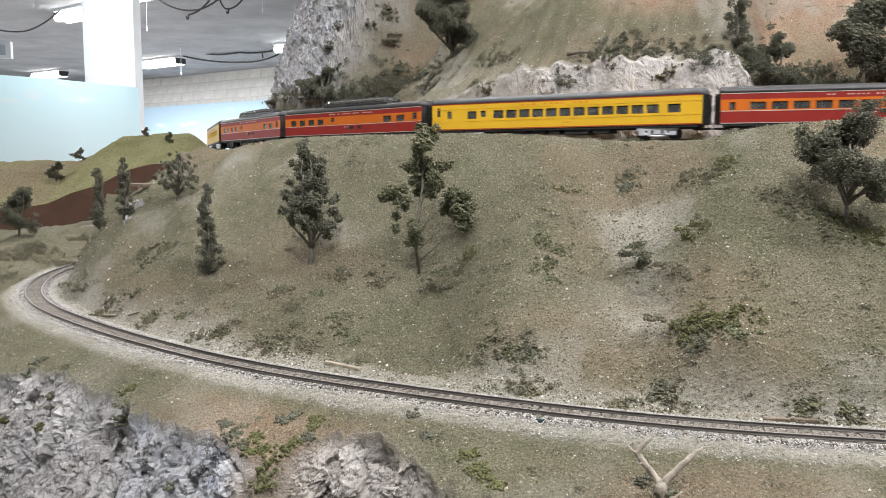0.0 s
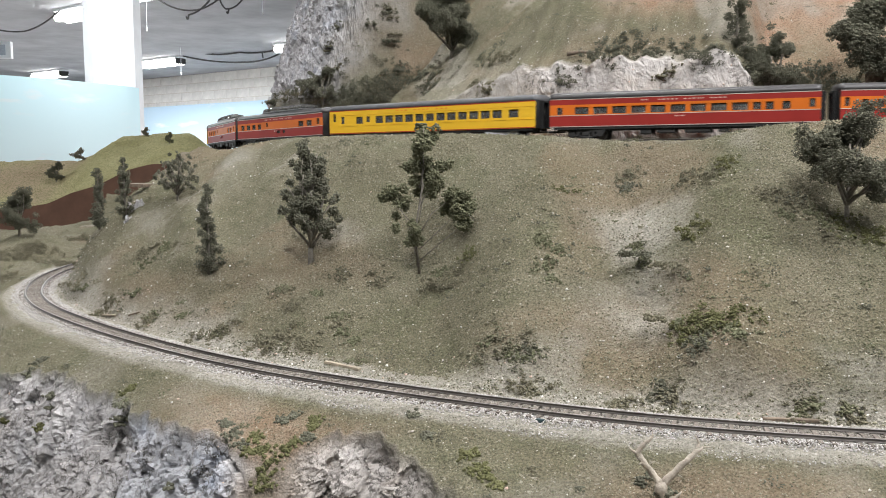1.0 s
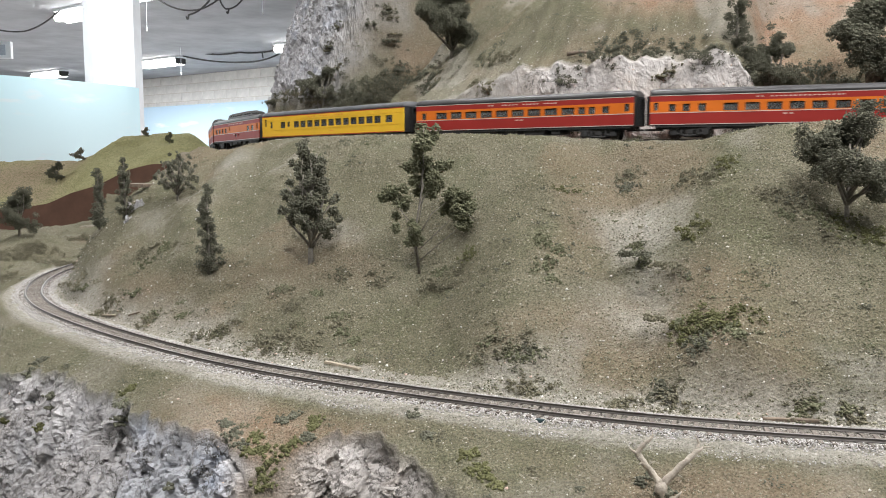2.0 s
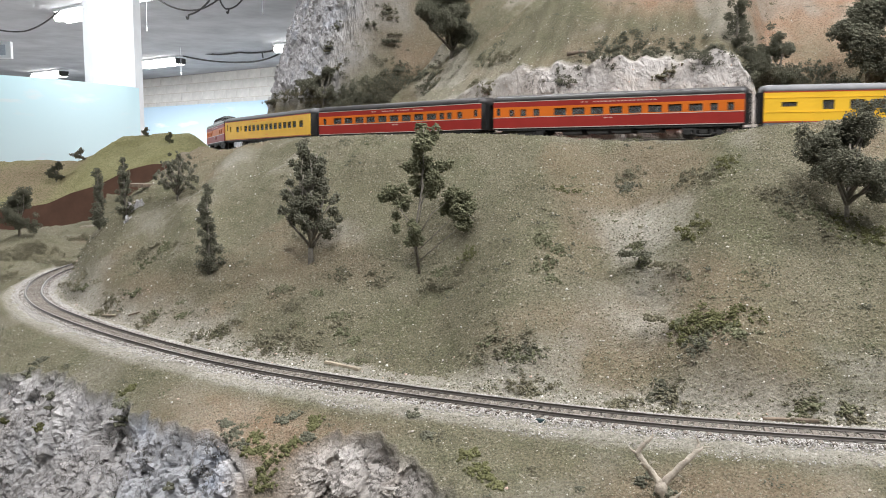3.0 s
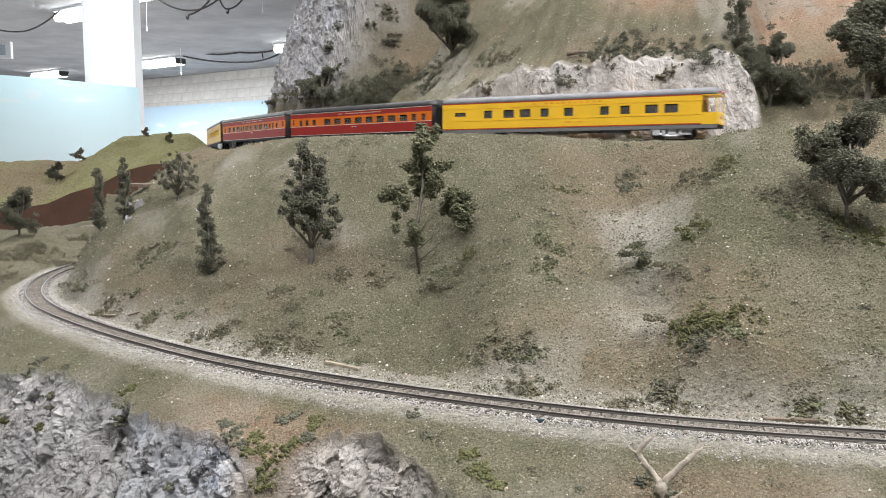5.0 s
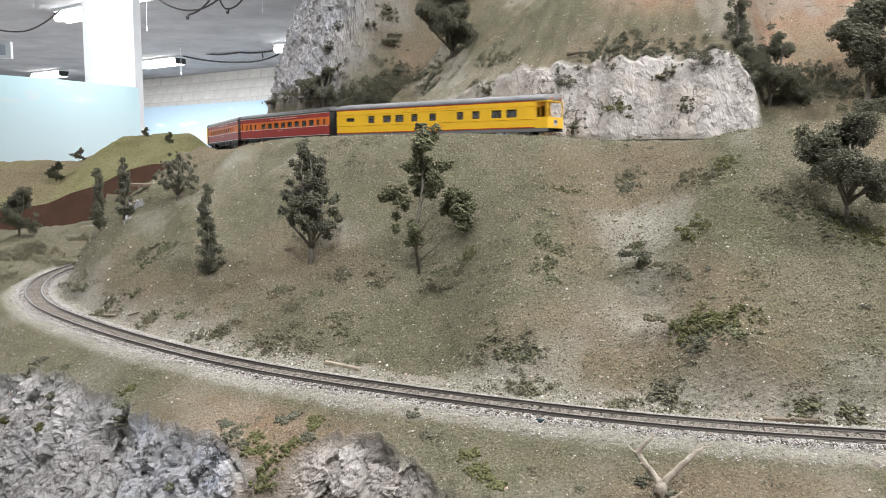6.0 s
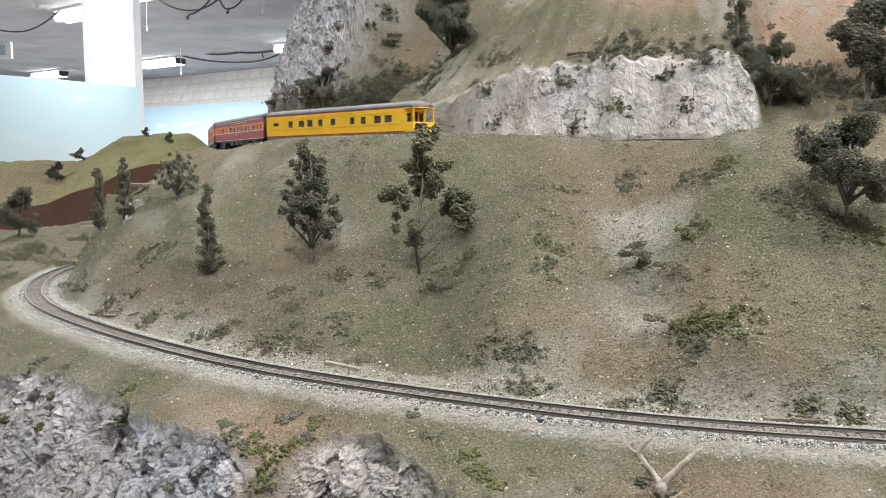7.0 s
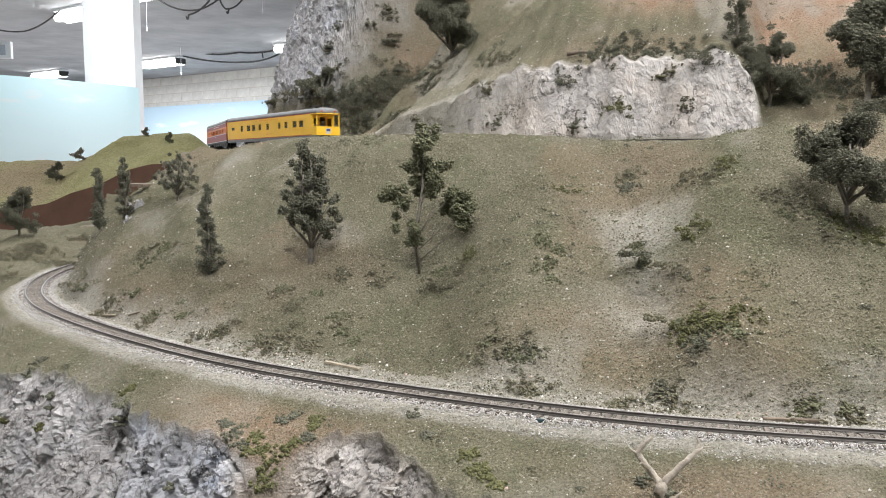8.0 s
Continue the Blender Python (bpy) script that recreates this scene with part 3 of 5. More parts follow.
hanging_cable([(-3.54, 10.4, -0.00), (-3.12, 10.4, 0.17), (-2.74, 10.4, 0.03)], 0.011)
hanging_cable([(-2.83, 10.4, 0.01), (-3.09, 10.3, 0.24), (-3.12, 10.3, 0.26)], 0.011)
hanging_cable([(-2.74, 10.4, 0.03), (-2.64, 10.4, 0.15), (-2.43, 10.4, -0.00)], 0.011)
hanging_cable([(-4.97, 11, 0.06), (-5.44, 11, 0.33), (-6.04, 11, 0.23)], 0.011)
hanging_cable([(-4.93, 16, 0.03), (-3.67, 15.6, 0.19), (-2.95, 15.2, 0.09)], 0.016)
hanging_cable([(-4.63, 16, -0.04), (-3.77, 15.6, 0.01), (-2.90, 15.2, -0.01)], 0.016)
hanging_cable([(-3.28, 15.3, 0.04), (-3.26, 15.3, 0.14)], 0.016)
hanging_cable([(-2.60, 10.3, 0.16), (-2.63, 10.3, 0.20)], 0.011)


def pull_cord(x, y, length):
    th = empty("pull_cord", "thin white pull cord hanging from the ceiling", "pull cord", "pull cords")
    part("cord", tube(bmesh.new(), [(0, 0, 0), (0.004, 0, -length / 2), (0, 0, -length)], [0.004] * 3, 5), WHITE, th)
    part("toggle", tube(bmesh.new(), [(0, 0, -length), (0, 0, -length - 0.02), (0, 0, -length - 0.06)], [0.006, 0.010, 0.008], 6), WHITE, th)
    th.matrix_world = Matrix.Translation((x, y, CEIL))


pull_cord(-3.50, 10.0, 0.42)
pull_cord(-2.13, 10.0, 0.22)
pull_cord(-4.67, 15.0, 0.42)
sign = empty("exit_sign", "small white box sign hung from the ceiling", "sign")
part("box", boxes((-0.16, 0.16, -0.03, 0.03, -0.80, -0.60), bevel=0.008), WHITE, sign)
part("face", boxes((-0.10, 0.10, -0.036, -0.031, -0.76, -0.64)), plain("grey_face", (0.42, 0.46, 0.52)), sign, "blue grey face plate")
part("hanger", boxes((-0.01, 0.01, -0.01, 0.01, -0.5999, 0)), WHITE, sign)
sign.matrix_world = Matrix.Translation((-5.27, 10.0, CEIL))


# ---- the far layout section across the aisle ----
def far_turf():
    m, tree, b = material("far_turf", 0.95, 0, 0.05)
    col = mixed(tree, noise_of(tree, 5, 5), (0.280, 0.265, 0.122), (0.430, 0.402, 0.218))
    col = mixed(tree, attr(tree, "soil"), col, (0.38, 0.295, 0.205))
    col = mixed(tree, noise_of(tree, 160, 2, lo=0.3, hi=0.6), (0.190, 0.182, 0.092), col)
    tree.links.new(col, b.inputs["Base Color"])
    bumped(tree, b, [(noise_of(tree, 120, 4), 0.6, 0.004)])
    return m


FASCIA = plain("brown_fascia", (0.120, 0.064, 0.042), 0.6, scale=14, vary=0.15)


def build_far_section():
    x = np.linspace(-2.6, -0.75, 90)
    top = np.interp(x, [-2.6, -1.607, -1.47, -1.38, -1.27, -1.197, -1.145, -1.053, -0.75], [-0.10, -0.035, -0.014, 0.025, 0.055, 0.088, 0.112, 0.133, 0.135]) 
    crest = np.interp(x, [-2.6, -1.93, -1.56, -1.485, -1.41, -1.29, -1.19, -1.07, -1.0, -0.75], [0.13, 0.143, 0.143, 0.18, 0.241, 0.254, 0.264, 0.254, 0.20, 0.15])
    y0 = 3.0 + 0.08 * np.sin(x * 3)
    bm = bmesh.new()
    rows = [[bm.verts.new((a, b, FLOOR)), bm.verts.new((a, b, c)), bm.verts.new((a, b + 0.02, c)), bm.verts.new((a, b + 0.02, FLOOR))] for a, b, c in zip(x, y0, top)]
    for r0, r1 in zip(rows, rows[1:]):
        for j in range(4):
            bm.faces.new((r0[j], r1[j], r1[(j + 1) % 4], r0[(j + 1) % 4]))
    bmesh.ops.recalc_face_normals(bm, faces=bm.faces)
    tagged(part("fascia", bm, FASCIA, label="dark brown painted fascia board of the far layout section"), category="fascia", kind="structure")
    v = np.linspace(0, 1, 60)
    X, V = np.meshgrid(x, v, indexing="ij")
    Y = y0[:, None] + 0.02 + V * 0.62
    Z = top[:, None] + (crest - top)[:, None] * ease(V, 0.05, 0.9) ** 0.9 - 0.25 * ease(V, 0.92, 1.0) * 0.3
    Z = Z + 0.018 * fbm(X, Y, 0 * X, 6, 3) * np.sin(np.clip(V * 3.3, 0, 3.1)) + 0.006 * fbm(X, Y, 0 * X, 25, 3) * ease(V, 0, 0.1)
    P = np.stack([X, Y, Z], 2)
    soil = np.clip(ease(X, -1.42, -1.6) * (0.5 + 0.8 * fbm(X, Y, 0 * X, 5, 3)) + ease(V, 0.1, 0.0) * 0.5, 0, 1)
    sheet("far_hills", P.reshape(-1, 3), grid_faces(*X.shape), far_turf(), "yellow-green turf hills behind a brown fascia", "hills", soil=soil.ravel())


build_far_section()


# ---- track ----
RAILSTEEL = plain("weathered_rail", (0.105, 0.094, 0.085), 0.45, 0.5, scale=40, vary=0.2)
RAILTOP = plain("bright_railhead", (0.34, 0.32, 0.30), 0.38, 0.7, scale=60, vary=0.1)
TIES = plain("weathered_tie", (0.155, 0.132, 0.110), 0.9, scale=400, vary=0.3, per_object=0.5)


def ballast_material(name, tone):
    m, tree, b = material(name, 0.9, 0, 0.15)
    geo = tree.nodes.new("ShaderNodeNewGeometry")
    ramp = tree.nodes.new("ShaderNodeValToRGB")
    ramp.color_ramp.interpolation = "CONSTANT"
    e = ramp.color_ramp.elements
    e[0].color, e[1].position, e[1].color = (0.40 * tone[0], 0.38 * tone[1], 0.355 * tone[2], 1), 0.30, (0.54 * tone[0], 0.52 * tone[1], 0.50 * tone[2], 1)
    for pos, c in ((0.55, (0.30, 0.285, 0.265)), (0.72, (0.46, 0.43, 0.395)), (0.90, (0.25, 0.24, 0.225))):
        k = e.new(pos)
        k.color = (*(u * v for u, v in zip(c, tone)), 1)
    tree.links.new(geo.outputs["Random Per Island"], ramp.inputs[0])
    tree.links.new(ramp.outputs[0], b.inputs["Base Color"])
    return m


BALLAST = ballast_material("grey_ballast", (1.12, 1.12, 1.12))
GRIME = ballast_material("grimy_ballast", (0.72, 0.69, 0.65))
OCTA = np.array([(1, 0, 0), (0, 1, 0), (-1, 0, 0), (0, -1, 0), (0, 0, 1), (0, 0, -1)], float)
OCTA_F = np.array([(0, 1, 4), (1, 2, 4), (2, 3, 4), (3, 0, 4), (1, 0, 5), (2, 1, 5), (3, 2, 5), (0, 3, 5)])


TETRA = np.array([(1, 1, 1), (1, -1, -1), (-1, 1, -1), (-1, -1, 1)], float) * 0.75
TETRA_F = np.array([(0, 1, 2), (0, 3, 1), (0, 2, 3), (1, 3, 2)])


def pebbles(name, P, size, mat, label, category, flat=0.75, seed=1, shape=(OCTA, OCTA_F)):
    """Angular grains, one island each, at the points P."""
    g = np.random.default_rng(seed)
    n = len(P)
    corners, tris = shape
    v = corners[None] * g.uniform(0.6, 1.3, (n, len(corners), 1)) * np.asarray(size).reshape(-1, 1, 1)
    q = g.normal(size=(n, 4))
    q /= np.linalg.norm(q, axis=1, keepdims=True)
    w, x, y, z = q.T
    R = np.stack([1 - 2 * (y * y + z * z), 2 * (x * y - w * z), 2 * (x * z + w * y), 2 * (x * y + w * z), 1 - 2 * (x * x + z * z), 2 * (y * z - w * x),
                  2 * (x * z - w * y), 2 * (y * z + w * x), 1 - 2 * (x * x + y * y)], 1).reshape(n, 3, 3)
    v = np.einsum("nij,nkj->nki", R, v)
    v[..., 2] *= flat
    co = (v + P[:, None, :]).reshape(-1, 3)
    f = (tris[None] + len(corners) * np.arange(n)[:, None, None]).reshape(-1, 3)
    mesh = bpy.data.meshes.new(name)
    mesh.vertices.add(len(co))
    mesh.vertices.foreach_set("co", co.ravel())
    mesh.loops.add(len(f) * 3)
    mesh.loops.foreach_set("vertex_index", f.ravel())
    mesh.polygons.add(len(f))
    mesh.polygons.foreach_set("loop_start", np.arange(0, len(f) * 3, 3))
    mesh.update(calc_edges=True)
    mesh.materials.append(mat)
    return tagged(new(name, mesh), label, category, kind="stuff")


def build_track(name, line, s0, s1, z_of, ties, stones, label, seed):
    th = empty(name, label, "track")
    for side in (-1, 1):
        s = np.arange(s0, s1, 0.006)
        x, y, tx, ty = line.at(s)
        z = z_of(s)
        bmr, bmt = bmesh.new(), bmesh.new()
        for bm, prof in ((bmr, [(-0.00125, -0.0021), (0.00125, -0.0021), (0.0011, -0.0017), (0.0003, -0.0013), (0.0003, -0.0006), (0.0006, -0.0004), (0.0006, -0.00012), (-0.0006, -0.00012), (-0.0006, -0.0004), (-0.0003, -0.0006), (-0.0003, -0.0013), (-0.0011, -0.0017)]),
                         (bmt, [(-0.00048, -0.000119), (0.00048, -0.000119), (0.00042, 0.0), (-0.00042, 0.0)])):
            last = None
            for i in range(len(s)):
                ring = [bm.verts.new((x[i] + ty[i] * (side * 0.00825 + a), y[i] - tx[i] * (side * 0.00825 + a), z[i] + c)) for a, c in prof]
                if last:
                    for j in range(len(prof)):
                        bm.faces.new((last[j], last[(j + 1) % len(prof)], ring[(j + 1) % len(prof)], ring[j]))
                last = ring
            bmesh.ops.recalc_face_normals(bm, faces=bm.faces)
        rail = part("rail", bmr, RAILSTEEL, th, "weathered brown steel rail")
        part("railhead", bmt, RAILTOP, rail, "polished running surface")
    mesh = bpy.data.meshes.new("tie")
    bm = boxes((-0.0150, 0.0150, -0.00125, 0.00125, -0.0040, -0.00205))
    bm.to_mesh(mesh)
    bm.free()
    mesh.materials.append(TIES)
    rng = random.Random(seed)
    n = 0
    for s in np.arange(ties[0], ties[1], 0.0062):
        x, y, tx, ty = line.at(s)
        t = part("tie", mesh, None, th)
        t.matrix_local = Matrix.Translation((x, y, z_of(s) - rng.uniform(0, 0.0003))) @ Matrix.Rotation(math.atan2(-tx, ty) + rng.uniform(-0.03, 0.03), 4, "Z")
    g = np.random.default_rng(seed)
    s = g.uniform(s0, s1, stones)
    d = g.normal(-0.0015, 0.0165, stones)
    edge = 0.031 + 0.005 * np.sin(s * 57) + 0.003 * np.sin(s * 143)
    fits = (d < edge - 0.002) & (d > -edge - 0.006 * ease(s, 1.0, 0.7) + 0.006 * ease(s, 1.0, 1.2))
    s, d = s[fits], d[fits]
    stones = len(s)
    x, y, tx, ty = line.at(s)
    rail_gap = np.minimum(abs(d - 0.00825), abs(d + 0.00825)) > 0.0012
    zz = z_of(s) - 0.0027 - 0.0036 * ease(abs(d), 0.015, 0.033) + g.uniform(-0.0004, 0.0004, stones)
    P = np.stack([x + ty * d, y - tx * d, zz], 1)
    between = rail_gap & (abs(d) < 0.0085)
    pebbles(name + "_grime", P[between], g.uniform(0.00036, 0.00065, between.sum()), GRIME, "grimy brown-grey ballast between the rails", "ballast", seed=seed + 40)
    P = P[rail_gap & ~between]
    pebbles(name + "_ballast", P, g.uniform(0.00038, 0.00075, len(P)), BALLAST, "pale grey crushed stone ballast round the ties", "ballast", seed=seed)


build_track("lower_track", LOWER, 0.45, LOWER.s[-1], lambda s: np.zeros_like(np.asarray(s, float)), (0.62, 1.98), 105000, "single weathered model railway track on pale ballast", 11)
build_track("upper_track", UPPER, -0.5, 1.7, rail_z, (0.55, 1.05), 15000, "single model railway track on a shelf of the mountain", 12)


# ---- loose ground cover ----
def grain_material(name, shades):
    m, tree, b = material(name, 0.95, 0, 0.05)
    geo = tree.nodes.new("ShaderNodeNewGeometry")
    ramp = tree.nodes.new("ShaderNodeValToRGB")
    ramp.color_ramp.interpolation = "CONSTANT"
    e = ramp.color_ramp.elements
    e[0].color, e[1].position, e[1].color = (*shades[0][1], 1), shades[1][0], (*shades[1][1], 1)
    for pos, c in shades[2:]:
        k = e.new(pos)
        k.color = (*c, 1)
    tree.links.new(geo.outputs["Random Per Island"], ramp.inputs[0])
    tree.links.new(ramp.outputs[0], b.inputs["Base Color"])
    return m


TURFGRAIN = grain_material("turf_grain", [(0, (0.200, 0.192, 0.125)), (0.30, (0.27, 0.255, 0.185)), (0.55, (0.145, 0.136, 0.090)), (0.82, (0.37, 0.345, 0.265)), (0.975, (0.56, 0.53, 0.46))])


def on_grid(P, g, n, ok):
    """n points strewn over a swept sheet where ok is set."""
    i, j = np.nonzero(ok[:-1, :-1])
    area = np.linalg.norm(np.cross(P[i + 1, j] - P[i, j], P[i, j + 1] - P[i, j]), axis=1)
    k = g.choice(len(i), n, p=area / area.sum())
    u, v = g.random((n, 1)), g.random((n, 1))
    i, j = i[k], j[k]
    return P[i, j] * (1 - u) * (1 - v) + P[i + 1, j] * u * (1 - v) + P[i, j + 1] * (1 - u) * v + P[i + 1, j + 1] * u * v


def strew():
    g = np.random.default_rng(5)
    px, py, z = SURFACES["hill"]
    k = g.choice(len(px), 150000, p=(1 / (py + 0.1) ** 2) / (1 / (py + 0.1) ** 2).sum())
    jx, jy = g.uniform(-0.00225, 0.00225, (2, len(k)))
    d, _ = TOE.near(px[k] + jx, py[k] + jy)
    far = d > 0.024
    P = np.stack([px[k] + jx, py[k] + jy, z[k] + 0.0002], 1)[far]
    pebbles("hillside_grit", P, 0.00028 + 0.0007 * g.random(len(P)) ** 3, TURFGRAIN, "fine olive and tan turf grains strewn on the hillside", "grit", seed=21, shape=(TETRA, TETRA_F))
    P, S, D = SURFACES["front"]
    _, rock, _ = front_profile(S, D)
    Q = on_grid(P, g, 65000, (rock < 0.3) & (D > 0.026) & (D < 0.20) & (S > 0.55) & (S < 1.9))
    pebbles("bank_grit", Q, 0.00022 + 0.0005 * g.random(len(Q)) ** 2.5, TURFGRAIN, "fine olive and tan turf grains on the bank", "grit", seed=22, shape=(TETRA, TETRA_F))
    P, S, D = SURFACES["mountain"]
    _, rock, _ = mountain_profile(S, D)
    Q = on_grid(P, g, 60000, (rock < 0.3) & (D > 0.02) & (S < 0.9))
    pebbles("mountain_grit", Q, 0.0003 + 0.0007 * g.random(len(Q)) ** 2, TURFGRAIN, "fine tan grains on the mountainside", "grit", seed=23, shape=(TETRA, TETRA_F))


strew()


def ground_tree():
    co, faces = [], []
    for name in ("hillside", "foreground_bank", "mountainside"):
        mesh = bpy.data.objects[name].data
        v = np.empty(len(mesh.vertices) * 3)
        mesh.vertices.foreach_get("co", v)
        f = np.empty(len(mesh.polygons) * 4, int)
        mesh.loops.foreach_get("vertex_index", f)
        faces += (f.reshape(-1, 4) + len(co)).tolist()
        co += v.reshape(-1, 3).tolist()
    return BVHTree.FromPolygons(co, faces)


GROUND_TREE = ground_tree()


def ground_at(x, y, z, reach):
    """Ground height under a place, kept within reach of z."""
    hit = GROUND_TREE.ray_cast(Vector((x, y, z + reach)), Vector((0, 0, -1)), 2 * reach)[0]
    return hit.z if hit else z - 0.2 * reach


# ---- vegetation ----
def foliage(name, dark, light, speck=None):
    m, tree, b = material(name, 0.95, 0, 0.05)
    geo = tree.nodes.new("ShaderNodeNewGeometry")
    col = mixed(tree, geo.outputs["Random Per Island"], dark, light)
    col = mixed(tree, noise_of(tree, 55, 3), tuple(c * 0.7 for c in light), col)
    tree.links.new(col, b.inputs["Base Color"])
    return m


LEAF = foliage("dark_foam_leaf", (0.095, 0.096, 0.068), (0.190, 0.186, 0.138))
LEAFGREEN = foliage("green_foam_leaf", (0.105, 0.108, 0.066), (0.205, 0.206, 0.128))
LEAFDRY = foliage("dry_foam_leaf", (0.120, 0.110, 0.074), (0.250, 0.230, 0.162))
LEAFBRIGHT = foliage("bright_foam_leaf", (0.085, 0.086, 0.040), (0.190, 0.188, 0.092))
BARK = plain("grey_bark", (0.20, 0.18, 0.15), 0.9, scale=300, vary=0.3, bump=0.0005)
DEADWOOD = plain("bleached_wood", (0.40, 0.35, 0.285), 0.85, scale=200, vary=0.25, bump=0.0006)


def clumps(name, centres, radii, mat, parent, seed, grain=0.0011, dense=1.0):
    """Foam foliage: round each centre a ragged ball of small angular leaves."""
    g = np.random.default_rng(seed)
    P = []
    for c, r in zip(centres, radii):
        n = max(10, int(dense * 46 * (r / 0.004) ** 1.6))
        d = g.normal(size=(n, 3))
        d /= np.linalg.norm(d, axis=1, keepdims=True)
        lump = 1 + 0.28 * np.sin(d[:, 0] * 5 + c[0] * 900) * np.sin(d[:, 2] * 6 + c[2] * 700)
        P.append(np.asarray(c) + d * (r * lump * g.uniform(0.35, 1.05, n) ** 0.5)[:, None])
    P = np.concatenate(P)
    ob = pebbles(name, P, g.uniform(0.6, 1.25, len(P)) * grain, mat, "", "", flat=0.8, seed=seed, shape=(TETRA, TETRA_F))
    del ob["kind"]
    ob.parent = parent
    return ob


def tree(x, y, z, height, width, style, mat, label, seed, lean=0.0, low=0.24):
    """A model tree: wire trunk with limbs, and foam clumps on the limbs."""
    rng = random.Random(seed)
    th = empty("tree", label, "tree", "model trees")
    bm = bmesh.new()
    cs, rs = [], []
    h, w = height, width / 2
    tr = max(0.0010, h * 0.022)

    def limb(p0, p1, r0, bend=0.12):
        p0, p1 = Vector(p0), Vector(p1)
        mid = (p0 + p1) / 2 + Vector((rng.uniform(-1, 1), rng.uniform(-1, 1), rng.uniform(0, 1))) * (p1 - p0).length * bend
        tube(bm, [p0, mid, p1], [r0, r0 * 0.72, r0 * 0.35], 6)

    if style == "column":
        tube(bm, [(0, 0, -0.004), (rng.uniform(-1, 1) * 0.02 * h, 0, h * 0.5), (0, 0, h * 0.97)], [tr, tr * 0.7, tr * 0.2], 7)
        k = 13
        for i in range(k):
            f = 0.10 + 0.88 * i / (k - 1)
            spread = w * (0.95 - 0.60 * f) * (1.25 if i % 2 else 0.7)
            for j in range(5 if f < 0.8 else 2):
                a = rng.uniform(0, 6.28)
                p = (math.cos(a) * spread * rng.uniform(0.3, 0.9), math.sin(a) * spread * rng.uniform(0.3, 0.9), h * f + rng.uniform(-1, 1) * h * 0.02)
                limb((0, 0, max(0, p[2] - h * 0.05)), p, tr * 0.4)
                cs.append(p)
                rs.append(h * rng.uniform(0.030, 0.058))
    elif style == "vase":
        base = [(0, 0, h * 0.12)]
        tube(bm, [(0, 0, -0.004), (0, 0, h * 0.06), (0, 0, h * 0.13)], [tr * 1.2, tr, tr * 0.9], 7)
        for i in range(24):
            f = i / 23
            a = i * 2.4
            zt = h * (0.32 + 0.62 * f)
            env = w * (1.0 if zt < h * 0.55 else 1.0 - 0.85 * (zt / h - 0.55) / 0.45)
            p = (math.cos(a) * env * rng.uniform(0.45, 1.0), math.sin(a) * env * rng.uniform(0.45, 1.0), zt)
            limb((0, 0, h * (0.10 + 0.25 * f)), p, tr * 0.6)
            for q in range(5):
                t = rng.uniform(0.55, 1.05)
                cs.append((p[0] * t + rng.uniform(-1, 1) * w * 0.22, p[1] * t + rng.uniform(-1, 1) * w * 0.22, p[2] * (0.55 + 0.45 * t) + rng.uniform(-1, 1) * h * 0.05))
                rs.append(h * rng.uniform(0.026, 0.048))
    elif style == "sparse":
        tube(bm, [(0, 0, -0.004), (-0.10 * w, 0, h * 0.25), (0.06 * w, 0, h * 0.55), (0.10 * w, 0, h * 0.96)], [tr * 0.42, tr * 0.36, tr * 0.28, tr * 0.15], 7)
        for dx, f, n, r in ((-0.10, 0.22, 5, 0.038), (-0.15, 0.32, 4, 0.03), (-0.62, 0.52, 7, 0.036), (-0.42, 0.42, 5, 0.03), (0.85, 0.40, 12, 0.042), (0.72, 0.50, 9, 0.04), (1.0, 0.32, 6, 0.034),
                            (0.12, 0.60, 12, 0.044), (0.02, 0.70, 8, 0.036), (0.40, 0.70, 5, 0.034), (0.08, 0.82, 8, 0.036), (0.12, 0.94, 7, 0.036)):
            p = (dx * w, rng.uniform(-0.3, 0.3) * w, h * f)
            limb((0, 0, h * max(0.04, f - 0.26)), p, tr * 0.20)
            for j in range(n):
                cs.append((p[0] + rng.gauss(0, 0.13) * w, p[1] + rng.gauss(0, 0.14) * w, p[2] + rng.gauss(0, 0.030) * h))
                rs.append(h * r * rng.uniform(0.85, 1.25))
    else:
        fork = h * rng.uniform(0.15, 0.22)
        tube(bm, [(0, 0, -0.005), (0, 0, 0.002), (lean * w, 0, fork), (lean * w * 1.5, 0, h * 0.7)], [tr * 1.8, tr * 1.25, tr * 1.0, tr * 0.4], 8)
        for i in range(16):
            a = i * 2.4 + rng.uniform(-0.3, 0.3)
            f = (0.97 + i * 0.618) % 1.0
            rr = w * rng.uniform(0.50, 1.05) * (1 - 0.60 * f * f)
            p = (math.cos(a) * rr + lean * w, math.sin(a) * rr * 0.8, h * (low + (0.92 - low) * f))
            limb((lean * w * 0.9, 0, fork * rng.uniform(0.8, 1.6)), p, tr * 0.75)
            for k in range(3):
                tip = (p[0] * rng.uniform(0.6, 1.05) + rng.gauss(0, 0.10) * w, p[1] * rng.uniform(0.6, 1.05) + rng.gauss(0, 0.10) * w, p[2] + rng.gauss(0, 0.05) * h)
                limb((p[0] * 0.5, p[1] * 0.5, p[2] * 0.85), tip, tr * 0.3)
                for j in range(4):
                    cs.append(tuple(c + rng.gauss(0, 0.055) * h for c in tip))
                    rs.append(h * rng.uniform(0.044, 0.078))
    part("trunk", bm, BARK, th, "bare grey-brown trunk and limbs", smooth=True)
    clumps("crown", cs, rs, mat, th, seed, grain=max(0.0009, h * 0.0105), dense=1.45)
